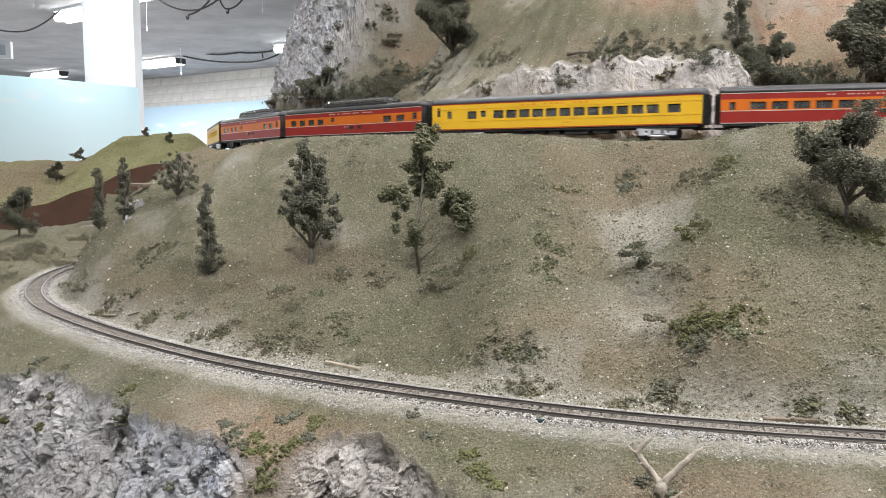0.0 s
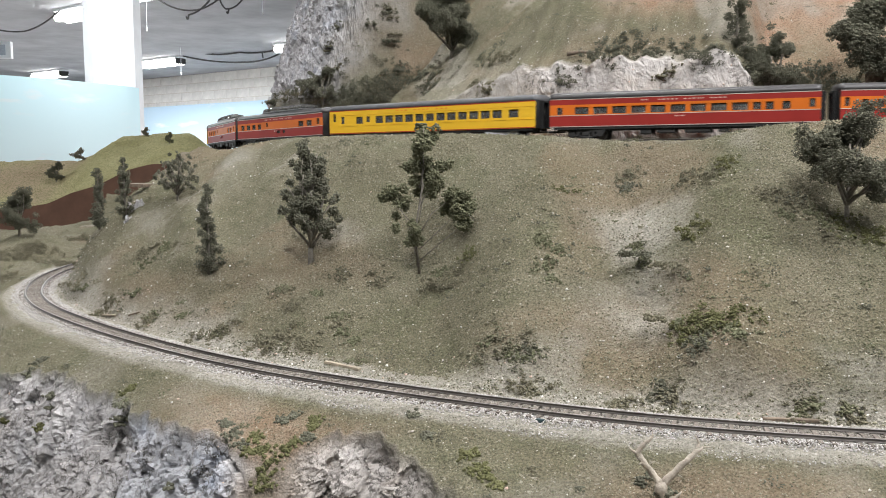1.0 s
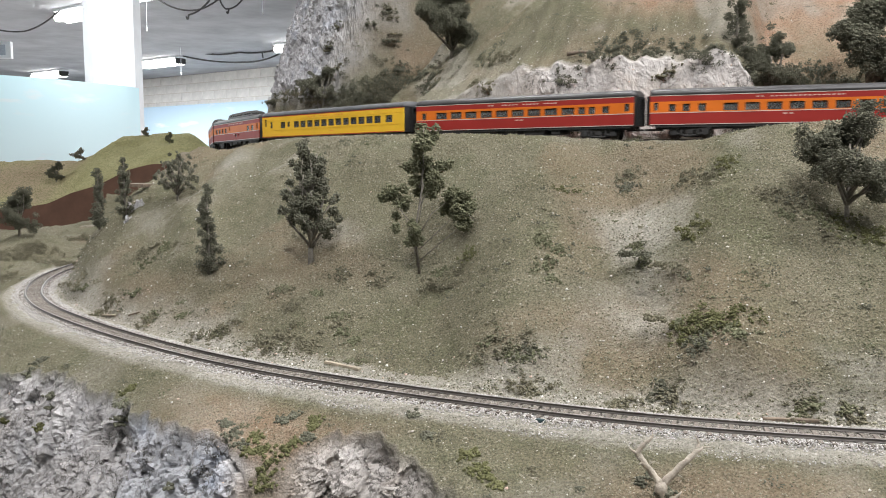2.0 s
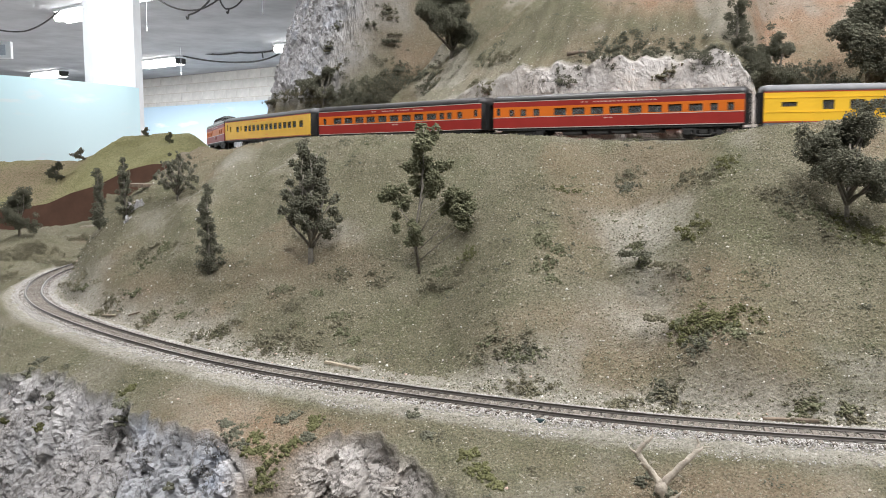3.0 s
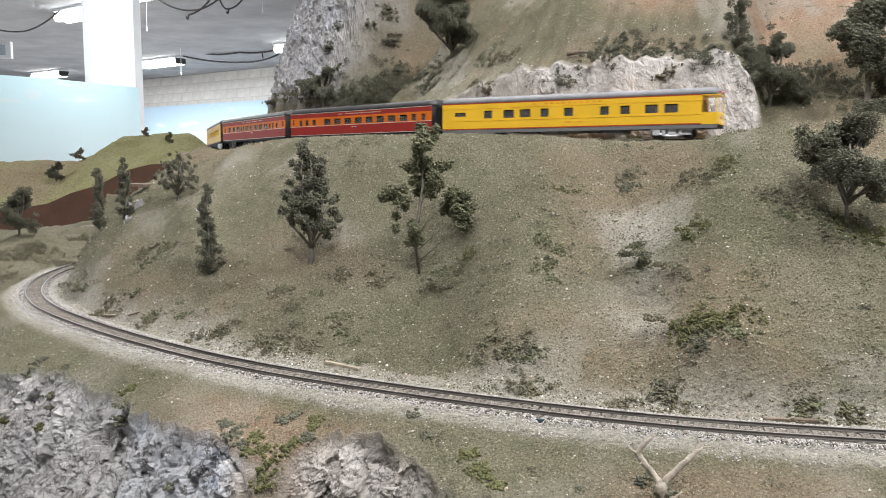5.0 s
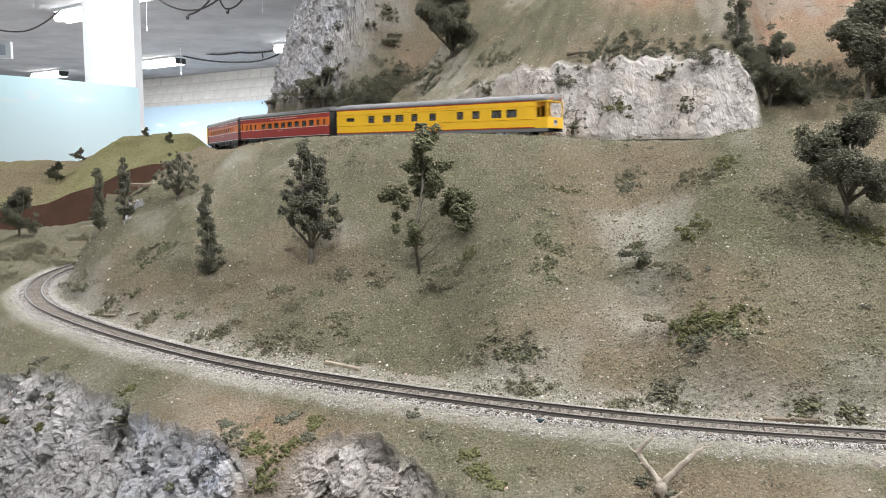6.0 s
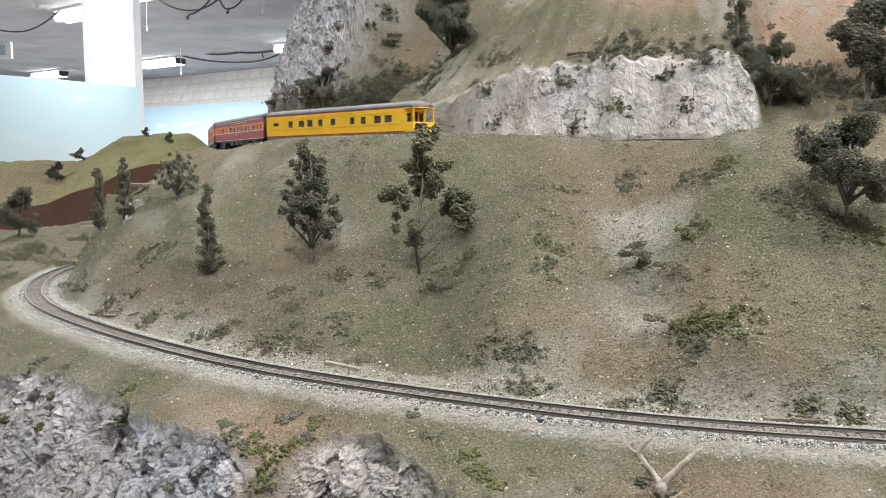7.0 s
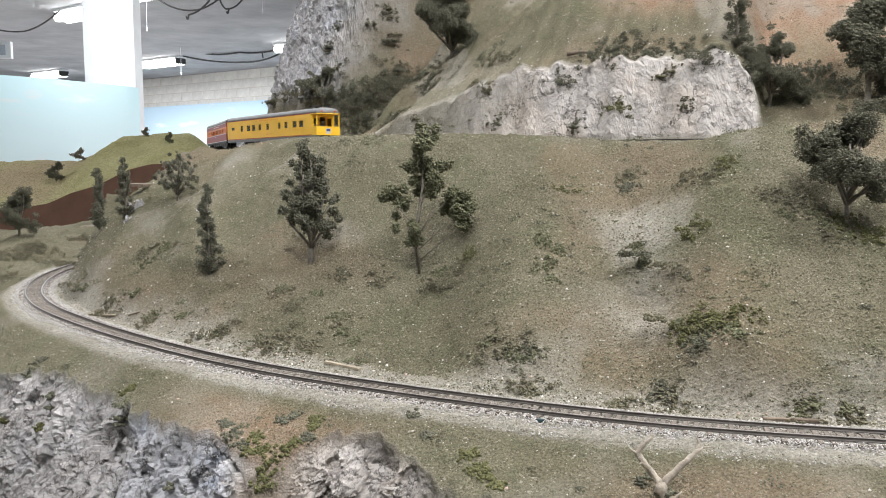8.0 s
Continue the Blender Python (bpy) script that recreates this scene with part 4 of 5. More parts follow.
    th.matrix_world = Matrix.Translation((x, y, z)) @ Matrix.Rotation(rng.uniform(-0.15, 0.15), 4, "Z")
    return th


def shrub(x, y, z, size, mat, label, seed):
    rng = random.Random(seed)
    th = empty("shrub", label, "shrub", "low shrubs")
    n = rng.randint(30, 46)
    cs, rs = [], []
    for _ in range(n):
        dx, dy = rng.gauss(0, 0.34) * size, rng.gauss(0, 0.26) * size
        r = size * rng.uniform(0.06, 0.12)
        cs.append((dx, dy, ground_at(x + dx, y + dy, z, size * 0.5) - z + abs(rng.gauss(0.0, 0.05)) * size + r * 0.1))
        rs.append(r)
    clumps("foliage", cs, rs, mat, th, seed, grain=0.00085, dense=0.85)
    th.matrix_world = Matrix.Translation((x, y, z))


tree(-0.216, 0.757, 0.038, 0.0869, 0.0269, "column", LEAF, "dark slender conifer on the lower hillside", 40)
tree(-0.117, 0.727, 0.055, 0.1083, 0.0557, "vase", LEAF, "grey-green egg-shaped tree on the hillside", 41)
tree(-0.02, 0.696, 0.054, 0.1226, 0.0784, "sparse", LEAFGREEN, "sparse green tree with separate leaf clumps", 42)
tree(0.297, 0.608, 0.102, 0.0800, 0.0860, "oak", LEAF, "broad dark tree with forked grey trunk", 43, low=0.33)
tree(0.333, 0.854, 0.200, 0.0723, 0.0793, "oak", LEAF, "broad bushy tree beside the rock cutting", 44)
tree(0.301, 0.864, 0.246, 0.0767, 0.0342, "column", LEAF, "slim dark tree on the upper slope", 45)
tree(0.42, 0.829, 0.200, 0.1132, 0.0566, "oak", LEAF, "tall dark tree on the upper slope", 46)
tree(0.012, 1.152, 0.273, 0.1181, 0.1007, "oak", LEAF, "wide dark tree on the mountain slope", 47, low=0.36)
tree(-0.184, 1.276, 0.227, 0.0593, 0.0680, "oak", LEAF, "round dark tree below the grey crag", 48)
tree(-0.302, 0.942, 0.099, 0.0566, 0.0643, "vase", LEAF, "bushy dark tree at the brow of the hill", 49)
tree(-0.364, 0.947, 0.080, 0.0673, 0.0233, "column", LEAF, "slim conifer beyond the brow", 50)
tree(-0.408, 0.981, 0.064, 0.0724, 0.0255, "column", LEAF, "slim conifer in front of the fascia", 51)
tree(-0.786, 1.529, 0.005, 0.0877, 0.0731, "oak", LEAF, "dark spreading tree outside the track bend", 52)
tree(-1.585, 3.401, 0.058, 0.0790, 0.0836, "oak", LEAF, "small dark tree on the far hills", 53)
tree(-1.544, 3.529, 0.141, 0.0530, 0.0675, "oak", LEAFDRY, "small pale tree on the far hills", 54)
tree(-1.271, 3.569, 0.246, 0.0390, 0.0341, "oak", LEAFDRY, "small pale tree on the far hills", 55)
tree(-1.094, 3.333, 0.211, 0.0455, 0.0364, "oak", LEAFGREEN, "small green tree on the far hills", 56)
HILL_SHRUBS = [(0.166, 0.738, 0.13, 0.020), (0.203, 0.69, 0.13, 0.017), (0.217, 0.671, 0.135, 0.018), (0.249, 0.628, 0.118, 0.017), (0.266, 0.623, 0.114, 0.021), (0.275, 0.613, 0.109, 0.017), (0.279, 0.593, 0.091, 0.016), (-0.087, 0.707, 0.049, 0.014), (-0.055, 0.696, 0.048, 0.019), (0.0, 0.672, 0.051, 0.028), (0.163, 0.599, 0.071, 0.020), (-0.137, 0.699, 0.035, 0.014), (-0.124, 0.677, 0.024, 0.014), (-0.081, 0.653, 0.019, 0.016), (-0.189, 0.675, 0.001, 0.028), (-0.135, 0.639, 0.003, 0.031), (-0.107, 0.628, 0.002, 0.021), (-0.264, 0.733, 0.001, 0.018), (-0.06, 0.597, -0.0, 0.016), (0.045, 0.562, 0.012, 0.031)]
for i, r in enumerate(HILL_SHRUBS):
    shrub(*r, LEAFDRY, "dry olive shrub low on the hillside turf", 445 + i)
HILL_SHRUBS_MORE = [(0.054, 0.524, 0.001, 0.021), (0.018, 0.571, -0.001, 0.023), (0.142, 0.546, 0.041, 0.015), (0.111, 0.495, -0.002, 0.014), (0.139, 0.49, 0.001, 0.020), (0.213, 0.47, -0.001, 0.019), (0.237, 0.464, -0.001, 0.016), (-0.586, 1.106, -0.01, 0.023), (-0.326, 0.793, 0.003, 0.022), (-0.394, 0.886, 0.015, 0.024), (-0.252, 0.808, 0.054, 0.022), (-0.303, 0.84, 0.051, 0.023), (-0.661, 1.329, 0.004, 0.054), (-0.545, 1.174, -0.004, 0.040), (-0.674, 1.283, -0.004, 0.053)]
for i, r in enumerate(HILL_SHRUBS_MORE):
    shrub(*r, LEAFDRY, "dry olive shrub low on the hillside turf", 465 + i)
HILL_SHRUBS_MORE = [(-0.678, 1.559, -0.004, 0.053)]
for i, r in enumerate(HILL_SHRUBS_MORE):
    shrub(*r, LEAFDRY, "dry olive shrub low on the hillside turf", 485 + i)
MOUNTAIN_SHRUBS = [(0.208, 0.91, 0.269, 0.037), (0.184, 0.898, 0.258, 0.037), (0.247, 0.887, 0.259, 0.030), (0.265, 0.847, 0.251, 0.035), (0.132, 0.912, 0.232, 0.025), (0.075, 1.05, 0.269, 0.043), (0.047, 1.054, 0.236, 0.029), (-0.018, 1.145, 0.247, 0.031), (-0.099, 1.286, 0.268, 0.070), (-0.123, 1.269, 0.241, 0.043), (-0.156, 1.259, 0.22, 0.052), (0.242, 0.841, 0.201, 0.017), (0.141, 0.889, 0.182, 0.018), (0.061, 0.944, 0.188, 0.019), (-0.072, 1.128, 0.197, 0.031), (-0.173, 1.299, 0.321, 0.016), (-0.16, 1.302, 0.351, 0.016), (-0.112, 1.302, 0.355, 0.018), (-0.087, 1.313, 0.374, 0.025), (-0.082, 1.306, 0.33, 0.023)]
for i, r in enumerate(MOUNTAIN_SHRUBS):
    shrub(*r, LEAF, "dark olive shrub on the mountainside", 427 + i)
MOUNTAIN_SHRUBS_MORE = [(0.101, 1.116, 0.318, 0.019), (0.392, 0.875, 0.223, 0.036), (0.344, 0.69, 0.172, 0.024), (0.385, 0.887, 0.24, 0.024), (-0.056, 1.296, 0.271, 0.044), (-0.122, 1.25, 0.212, 0.043), (-0.011, 1.114, 0.231, 0.030), (0.041, 1.09, 0.251, 0.030), (-0.14, 1.273, 0.258, 0.043), (-0.111, 1.275, 0.25, 0.052), (-0.079, 1.283, 0.259, 0.044), (-0.144, 1.264, 0.232, 0.043), (-0.105, 1.259, 0.224, 0.043), (-0.069, 1.299, 0.285, 0.036), (-0.128, 1.24, 0.198, 0.034), (-0.241, 1.355, 0.254, 0.037), (-0.295, 1.487, 0.25, 0.037), (-0.204, 1.294, 0.241, 0.027), (-0.031, 1.188, 0.264, 0.032), (0.399, 0.878, 0.23, 0.030)]
for i, r in enumerate(MOUNTAIN_SHRUBS_MORE):
    shrub(*r, LEAF, "dark olive shrub on the mountainside", 447 + i)
MOUNTAIN_SHRUBS_MORE = [(0.411, 0.852, 0.217, 0.029), (0.367, 0.862, 0.215, 0.024), (0.423, 0.823, 0.198, 0.022), (0.171, 0.924, 0.262, 0.032), (0.218, 0.89, 0.26, 0.024)]
for i, r in enumerate(MOUNTAIN_SHRUBS_MORE):
    shrub(*r, LEAF, "dark olive shrub on the mountainside", 467 + i)
GREEN_SHRUBS = [(0.229, 0.672, 0.142, 0.018), (0.189, 0.626, 0.095, 0.021), (0.098, 0.715, 0.112, 0.020), (0.021, 0.679, 0.067, 0.016), (0.163, 0.528, 0.034, 0.032), (0.182, 0.522, 0.036, 0.029), (0.182, 0.868, 0.201, 0.027), (0.292, 0.604, 0.098, 0.021), (0.309, 0.596, 0.093, 0.024)]
for i, r in enumerate(GREEN_SHRUBS):
    shrub(*r, LEAFBRIGHT, "yellow-green ground foam shrub", 463 + i)
DARK_SHRUBS = [(0.08, 0.682, 0.084, 0.019), (0.09, 0.654, 0.071, 0.018), (0.145, 0.618, 0.077, 0.021), (0.162, 0.51, 0.027, 0.021), (0.056, 0.548, 0.011, 0.019), (0.134, 0.498, 0.005, 0.014), (0.263, 0.625, 0.114, 0.017), (0.075, 0.674, 0.079, 0.014), (0.161, 0.726, 0.123, 0.012)]
for i, r in enumerate(DARK_SHRUBS):
    shrub(*r, LEAF, "dark brushy shrub on the slope", 400 + i)

BANK_GREEN_BRUSH = [(-0.227, 0.583, -0.019, 0.0084), (-0.114, 0.491, -0.023, 0.0083), (-0.109, 0.481, -0.028, 0.0094), (-0.103, 0.47, -0.033, 0.0099), (-0.105, 0.463, -0.041, 0.0098), (-0.117, 0.481, -0.028, 0.0073), (-0.09, 0.482, -0.023, 0.0069), (-0.094, 0.478, -0.027, 0.0061), (-0.078, 0.497, -0.013, 0.0063), (-0.079, 0.491, -0.016, 0.005), (-0.315, 0.628, -0.061, 0.0059), (-0.354, 0.649, -0.063, 0.0049), (0.014, 0.441, -0.016, 0.0093), (0.018, 0.427, -0.018, 0.008), (0.023, 0.42, -0.02, 0.0064), (0.028, 0.413, -0.022, 0.007)]
for i, r in enumerate(BANK_GREEN_BRUSH):
    shrub(*r, LEAFBRIGHT, "yellow-green foam shrub hanging on the bank", 600 + i)
BANK_DARK_BRUSH = [(-0.224, 0.558, -0.022, 0.0094), (-0.226, 0.566, -0.034, 0.0091), (-0.227, 0.564, -0.038, 0.0062), (-0.309, 0.634, -0.038, 0.007), (-0.306, 0.629, -0.046, 0.0059), (-0.334, 0.653, -0.025, 0.0072), (-0.331, 0.664, -0.018, 0.0101), (-0.129, 0.495, -0.022, 0.0084), (-0.123, 0.485, -0.026, 0.0074), (-0.137, 0.506, -0.019, 0.0064), (-0.1, 0.503, -0.016, 0.0077), (-0.094, 0.506, -0.014, 0.006), (-0.171, 0.499, -0.058, 0.0051), (-0.082, 0.485, -0.021, 0.0062), (-0.018, 0.483, -0.006, 0.0053), (0.102, 0.41, -0.019, 0.0042), (0.107, 0.413, -0.016, 0.0035), (0.113, 0.402, -0.02, 0.0051), (-0.009, 0.463, -0.012, 0.0059)]
for i, r in enumerate(BANK_DARK_BRUSH):
    shrub(*r, LEAF, "dark scrubby shrub rooted in the rock bank", 640 + i)
SLOPE_BRUSH = [(0.078, 0.649, 0.083, 0.0121), (0.089, 0.642, 0.077, 0.0109), (0.078, 0.626, 0.066, 0.0117), (0.081, 0.612, 0.057, 0.0078), (0.151, 0.643, 0.077, 0.0098), (0.153, 0.626, 0.068, 0.008), (-0.084, 0.656, 0.021, 0.01), (-0.079, 0.637, 0.011, 0.0092), (-0.069, 0.628, 0.006, 0.008), (-0.06, 0.595, -0.001, 0.0076), (0.046, 0.551, 0.016, 0.0117), (0.059, 0.546, 0.015, 0.0083), (0.03, 0.565, 0.02, 0.0086), (0.157, 0.545, 0.036, 0.0092), (0.18, 0.512, 0.041, 0.0095), (0.184, 0.504, 0.039, 0.0077), (0.164, 0.516, 0.033, 0.0131), (0.253, 0.61, 0.106, 0.0114), (0.275, 0.612, 0.108, 0.0104), (0.279, 0.602, 0.1, 0.0102)]
for i, r in enumerate(SLOPE_BRUSH):
    shrub(*r, LEAFGREEN, "flat grey-green shrub spread on the slope", 680 + i)
SLOPE_BRUSH_MORE = [(0.292, 0.594, 0.091, 0.0085), (-0.263, 0.737, 0.006, 0.0094), (-0.187, 0.676, 0.003, 0.0115), (-0.296, 0.819, 0.044, 0.0118), (-0.281, 0.827, 0.058, 0.0105), (-0.231, 0.718, 0.009, 0.0091), (0.21, 0.472, 0.001, 0.008), (0.235, 0.468, 0.002, 0.0079), (0.217, 0.473, 0.004, 0.0072), (-0.138, 0.701, 0.037, 0.0089), (-0.107, 0.69, 0.034, 0.0076), (-0.002, 0.686, 0.051, 0.0116), (-0.068, 0.594, -0.001, 0.0065), (-0.293, 0.779, 0.02, 0.0086), (-0.377, 0.861, 0.012, 0.0088)]
for i, r in enumerate(SLOPE_BRUSH_MORE):
    shrub(*r, LEAFGREEN, "flat grey-green shrub spread on the slope", 700 + i)
UPLAND_BRUSH = [(0.064, 1.002, 0.267, 0.0212), (0.08, 0.992, 0.269, 0.0168), (-0.01, 1.113, 0.246, 0.0189), (0.049, 0.96, 0.227, 0.0163), (0.037, 0.994, 0.236, 0.0126), (-0.081, 1.284, 0.261, 0.0217), (-0.106, 1.274, 0.248, 0.0237), (-0.122, 1.259, 0.225, 0.0267), (-0.138, 1.246, 0.204, 0.0243), (-0.089, 1.271, 0.239, 0.0215), (-0.056, 1.298, 0.275, 0.022), (-0.072, 1.282, 0.252, 0.0195), (-0.115, 1.279, 0.261, 0.0195), (-0.148, 1.265, 0.234, 0.0214), (0.387, 0.876, 0.224, 0.0148), (0.398, 0.86, 0.214, 0.0146), (0.371, 0.89, 0.237, 0.0136), (0.397, 0.834, 0.198, 0.0106), (-0.072, 1.133, 0.198, 0.0125), (-0.033, 1.006, 0.196, 0.0094)]
for i, r in enumerate(UPLAND_BRUSH):
    shrub(*r, LEAFDRY, "dry olive brush on the mountainside", 730 + i)
UPLAND_BRUSH_MORE = [(0.235, 0.861, 0.237, 0.0131), (0.224, 0.864, 0.232, 0.0095), (-0.218, 1.325, 0.252, 0.0337), (-0.259, 1.402, 0.248, 0.0297), (-0.184, 1.276, 0.235, 0.027), (-0.295, 1.488, 0.25, 0.0252), (-0.159, 1.286, 0.287, 0.0109), (-0.178, 1.3, 0.314, 0.0088), (-0.082, 1.314, 0.367, 0.0189), (-0.078, 1.311, 0.341, 0.0189), (-0.087, 1.314, 0.38, 0.0167)]
for i, r in enumerate(UPLAND_BRUSH_MORE):
    shrub(*r, LEAFDRY, "dry olive brush on the mountainside", 750 + i)


def rock_outcrop(x, y, z, w, d, h, turn, label, seed):
    """A broken lump of cast rock, sunk into the ground."""
    bm = bmesh.new()
    bmesh.ops.create_icosphere(bm, subdivisions=4, radius=1)
    co = np.array([v.co for v in bm.verts])
    k = 1 + 0.30 * facets(co[:, 0], co[:, 1], co[:, 2], 1.7, seed) + 0.14 * facets(co[:, 0], co[:, 1], co[:, 2], 4.1, seed + 2.0)
    for v, q in zip(bm.verts, co * k[:, None] * np.array([w / 2, d / 2, h])):
        v.co = q
    ob = part("rock", bm, ROCK, label=label)
    ob.matrix_world = Matrix.Translation((x, y, z)) @ Matrix.Rotation(turn, 4, "Z")
    tagged(ob, category="rock", group="rock outcrops")


for i, (x, y, z, w, d, h) in enumerate(((-0.254, 0.874, 0.076, 0.013, 0.030, 0.024), (-0.254, 0.848, 0.064, 0.012, 0.028, 0.020), (-0.254, 0.818, 0.054, 0.012, 0.020, 0.014),
                                        (-0.356, 0.960, 0.078, 0.016, 0.022, 0.021), (-0.354, 0.938, 0.070, 0.013, 0.018, 0.013))):
    rock_outcrop(x, y, z, w, d, h, 0.5 * i, "pale broken rock outcrop sunk in the turf", 3.7 + i)


def loose_stones():
    """Pale chips along the foot of the slope, in the scree and on the cutting's shelf."""
    g = np.random.default_rng(91)
    px, py, z = SURFACES["hill"]
    d = TOE.near(px, py)[0]
    want = ease(d, 0.075, 0.03) * (d > 0.026) + 0.25 * np.exp(-((px - 0.14) / 0.03) ** 2) + 0.6 * np.exp(-((px + 0.247) ** 2 + (py - 0.985) ** 2) / 0.03 ** 2) + 0.05
    k = g.choice(len(px), 1700, p=want * (py < 1.3) / (want * (py < 1.3)).sum())
    P = [np.stack([px[k], py[k], z[k] + 0.0002], 1)]
    M, S, D = SURFACES["mountain"]
    P.append(on_grid(M, g, 700, (D > 0.02) & (D < 0.12) & (S > -0.3) & (S < 0.6)))
    M, S, D = SURFACES["front"]
    P.append(on_grid(M, g, 500, (D > 0.03) & (D < 0.11) & (S > 0.55) & (S < 1.5)))
    P = np.concatenate(P)
    pebbles("loose_stones", P, 0.0004 + 0.0012 * g.random(len(P)) ** 3, STONES, "pale loose stone chips strewn on the slopes", "stones", seed=92)


STONES = grain_material("stone_chips", [(0, (0.62, 0.58, 0.52)), (0.35, (0.72, 0.70, 0.66)), (0.60, (0.50, 0.455, 0.40)), (0.82, (0.58, 0.44, 0.36))])
loose_stones()


def weeds():
    """Many small foam tufts strewn over the slopes."""
    g = np.random.default_rng(77)
    px, py, z = SURFACES["hill"]
    pick = fbm(px, py, z, 9, 3) + 1.0 * ease(TOE.near(px, py)[0], 0.10, 0.035)
    ok = np.nonzero((pick > 0.25) & (py < 1.3) & (TOE.near(px, py)[0] > 0.032))[0]
    k = g.choice(ok, 420)
    C = [np.stack([px[k], py[k], z[k]], 1)]
    P, S, D = SURFACES["front"]
    _, rock, _ = front_profile(S, D)
    C.append(on_grid(P, g, 170, (rock < 0.9) & (D > 0.04) & (D < 0.22) & (S > 0.55) & (S < 2.0)))
    P, S, D = SURFACES["mountain"]
    _, rock, _ = mountain_profile(S, D)
    C.append(on_grid(P, g, 260, (rock < 0.8) & (D > 0.03) & (D < 0.4) & (S > -0.3) & (S < 0.95)))
    for name, mat, part_of in (("dry_weeds", LEAFDRY, 0), ("green_weeds", LEAFGREEN, 1), ("dark_weeds", LEAF, 2)):
        Q = np.concatenate([c[part_of::3] for c in C])
        n = 26
        size = g.uniform(0.0012, 0.0046, len(Q))
        off = g.normal(size=(len(Q), n, 3)) * size[:, None, None] * np.array([1.0, 0.8, 0.35])
        off[..., 2] = abs(off[..., 2]) + off[..., 1] * 0.35
        pts = (Q[:, None, :] + off).reshape(-1, 3)
        pebbles(name, pts, g.uniform(0.0004, 0.0010, len(pts)), mat, "small olive foam weeds strewn over the slopes", "weeds", seed=31 + part_of)


weeds()


def dead_tree():
    th = empty("dead_tree", "bleached forked dead tree without leaves", "tree")
    bm = bmesh.new()
    rng = random.Random(8)

    def gnarled(pts, radii, sides):
        """A knotty limb: bends and swellings between the given points."""
        out, rr = [], []
        for (p, q), (a, b) in zip(zip(pts, pts[1:]), zip(radii, radii[1:])):
            for k in range(3):
                f = k / 3
                w = 0.28 * a if out and k else 0.0
                out.append(tuple(u + (v - u) * f + rng.uniform(-w, w) for u, v in zip(p, q)))
                rr.append((a + (b - a) * f) * rng.uniform(0.78, 1.15))
        tube(bm, out + [pts[-1]], rr + [radii[-1]], sides)

    gnarled([(0, 0, -0.012), (0.0006, 0, 0.000), (-0.0005, 0, 0.006)], [0.0036, 0.0031, 0.0027], 9)
    gnarled([(-0.0005, 0, 0.005), (-0.0050, 0.001, 0.0105), (-0.0095, 0.0, 0.0165), (-0.0122, 0.001, 0.0205), (-0.0098, 0.001, 0.0245), (-0.0055, 0.0, 0.0295)], [0.0021, 0.0016, 0.0015, 0.0017, 0.0013, 0.0007], 8)
    gnarled([(-0.0122, 0.001, 0.0205), (-0.0150, 0.0, 0.0222), (-0.0172, 0.001, 0.0240)], [0.0009, 0.0007, 0.0003], 6)
    gnarled([(0.0000, 0, 0.004), (0.0060, -0.001, 0.0110), (0.0115, -0.002, 0.0175), (0.0165, -0.001, 0.0225), (0.0200, 0, 0.0240)], [0.0024, 0.0022, 0.0017, 0.0014, 0.0005], 8)
    gnarled([(0.0165, -0.001, 0.0225), (0.0185, 0.001, 0.0255), (0.0162, 0.001, 0.0300)], [0.0009, 0.0006, 0.0003], 6)
    gnarled([(0.0002, 0, -0.004), (0.0062, -0.004, -0.0005), (0.0085, -0.005, 0.003)], [0.0014, 0.0009, 0.0003], 6)
    for base, tip in (((0.0115, -0.002, 0.0175), (0.0140, -0.003, 0.0150)), ((-0.0095, 0, 0.0165), (-0.0125, -0.002, 0.0160)), ((0.0200, 0, 0.0240), (0.0250, 0.001, 0.0236)), ((0.0060, -0.001, 0.0110), (0.0095, -0.003, 0.0095)), ((-0.0055, 0, 0.0295), (-0.0048, 0.001, 0.0325))):
        gnarled([base, tip], [0.0008, 0.0002], 5)
    part("trunk", bm, DEADWOOD, th, smooth=True)
    return th


def plank(p, q, w, h, mat, label):
    p, q = Vector(p), Vector(q)
    th = part("plank", boxes((0, (q - p).length, -w / 2, w / 2, 0, h), bevel=0.0003), mat, label=label)
    th.matrix_world = Matrix.Translation(p) @ (q - p).to_track_quat("X", "Z").to_matrix().to_4x4()
    tagged(th, category="plank", group="loose planks")


PALEWOOD = plain("pale_wood", (0.30, 0.255, 0.19), 0.85, scale=250, vary=0.25)
DARKWOOD = plain("dark_wood", (0.15, 0.115, 0.085), 0.85, scale=250, vary=0.3)

dead_tree().matrix_world = Matrix.Translation((0.11, 0.401, -0.021))
log = tube(bmesh.new(), [(0.136, 0.926, 0.2615), (0.150, 0.925, 0.2640), (0.167, 0.925, 0.2635)], [0.0022, 0.0020, 0.0012], 7)
tagged(part("fallen_log", log, DARKWOOD, label="dark fallen log on top of the rock cutting", smooth=True), category="log")
scrap = part("scrap_block", boxes((-0.0026, 0.0026, -0.0014, 0.0014, -0.0008, 0.0014), bevel=0.0005), plain("teal_scrap", (0.020, 0.042, 0.046), 0.6), label="small dark teal lump on the ballast shoulder")
scrap.matrix_world = Matrix.Translation((0.056, 0.4625, -0.0035)) @ Matrix.Rotation(-0.5, 4, "Z")
tagged(scrap, category="scrap")
plank((-0.086, 0.593, -0.0020), (-0.059, 0.575, -0.0030), 0.0035, 0.0022, PALEWOOD, 'pale wooden beam lying beside the track')
plank((0.185, 0.466, -0.0040), (0.216, 0.462, -0.0040), 0.0030, 0.0018, DARKWOOD, 'dark weathered beam beside the rails')
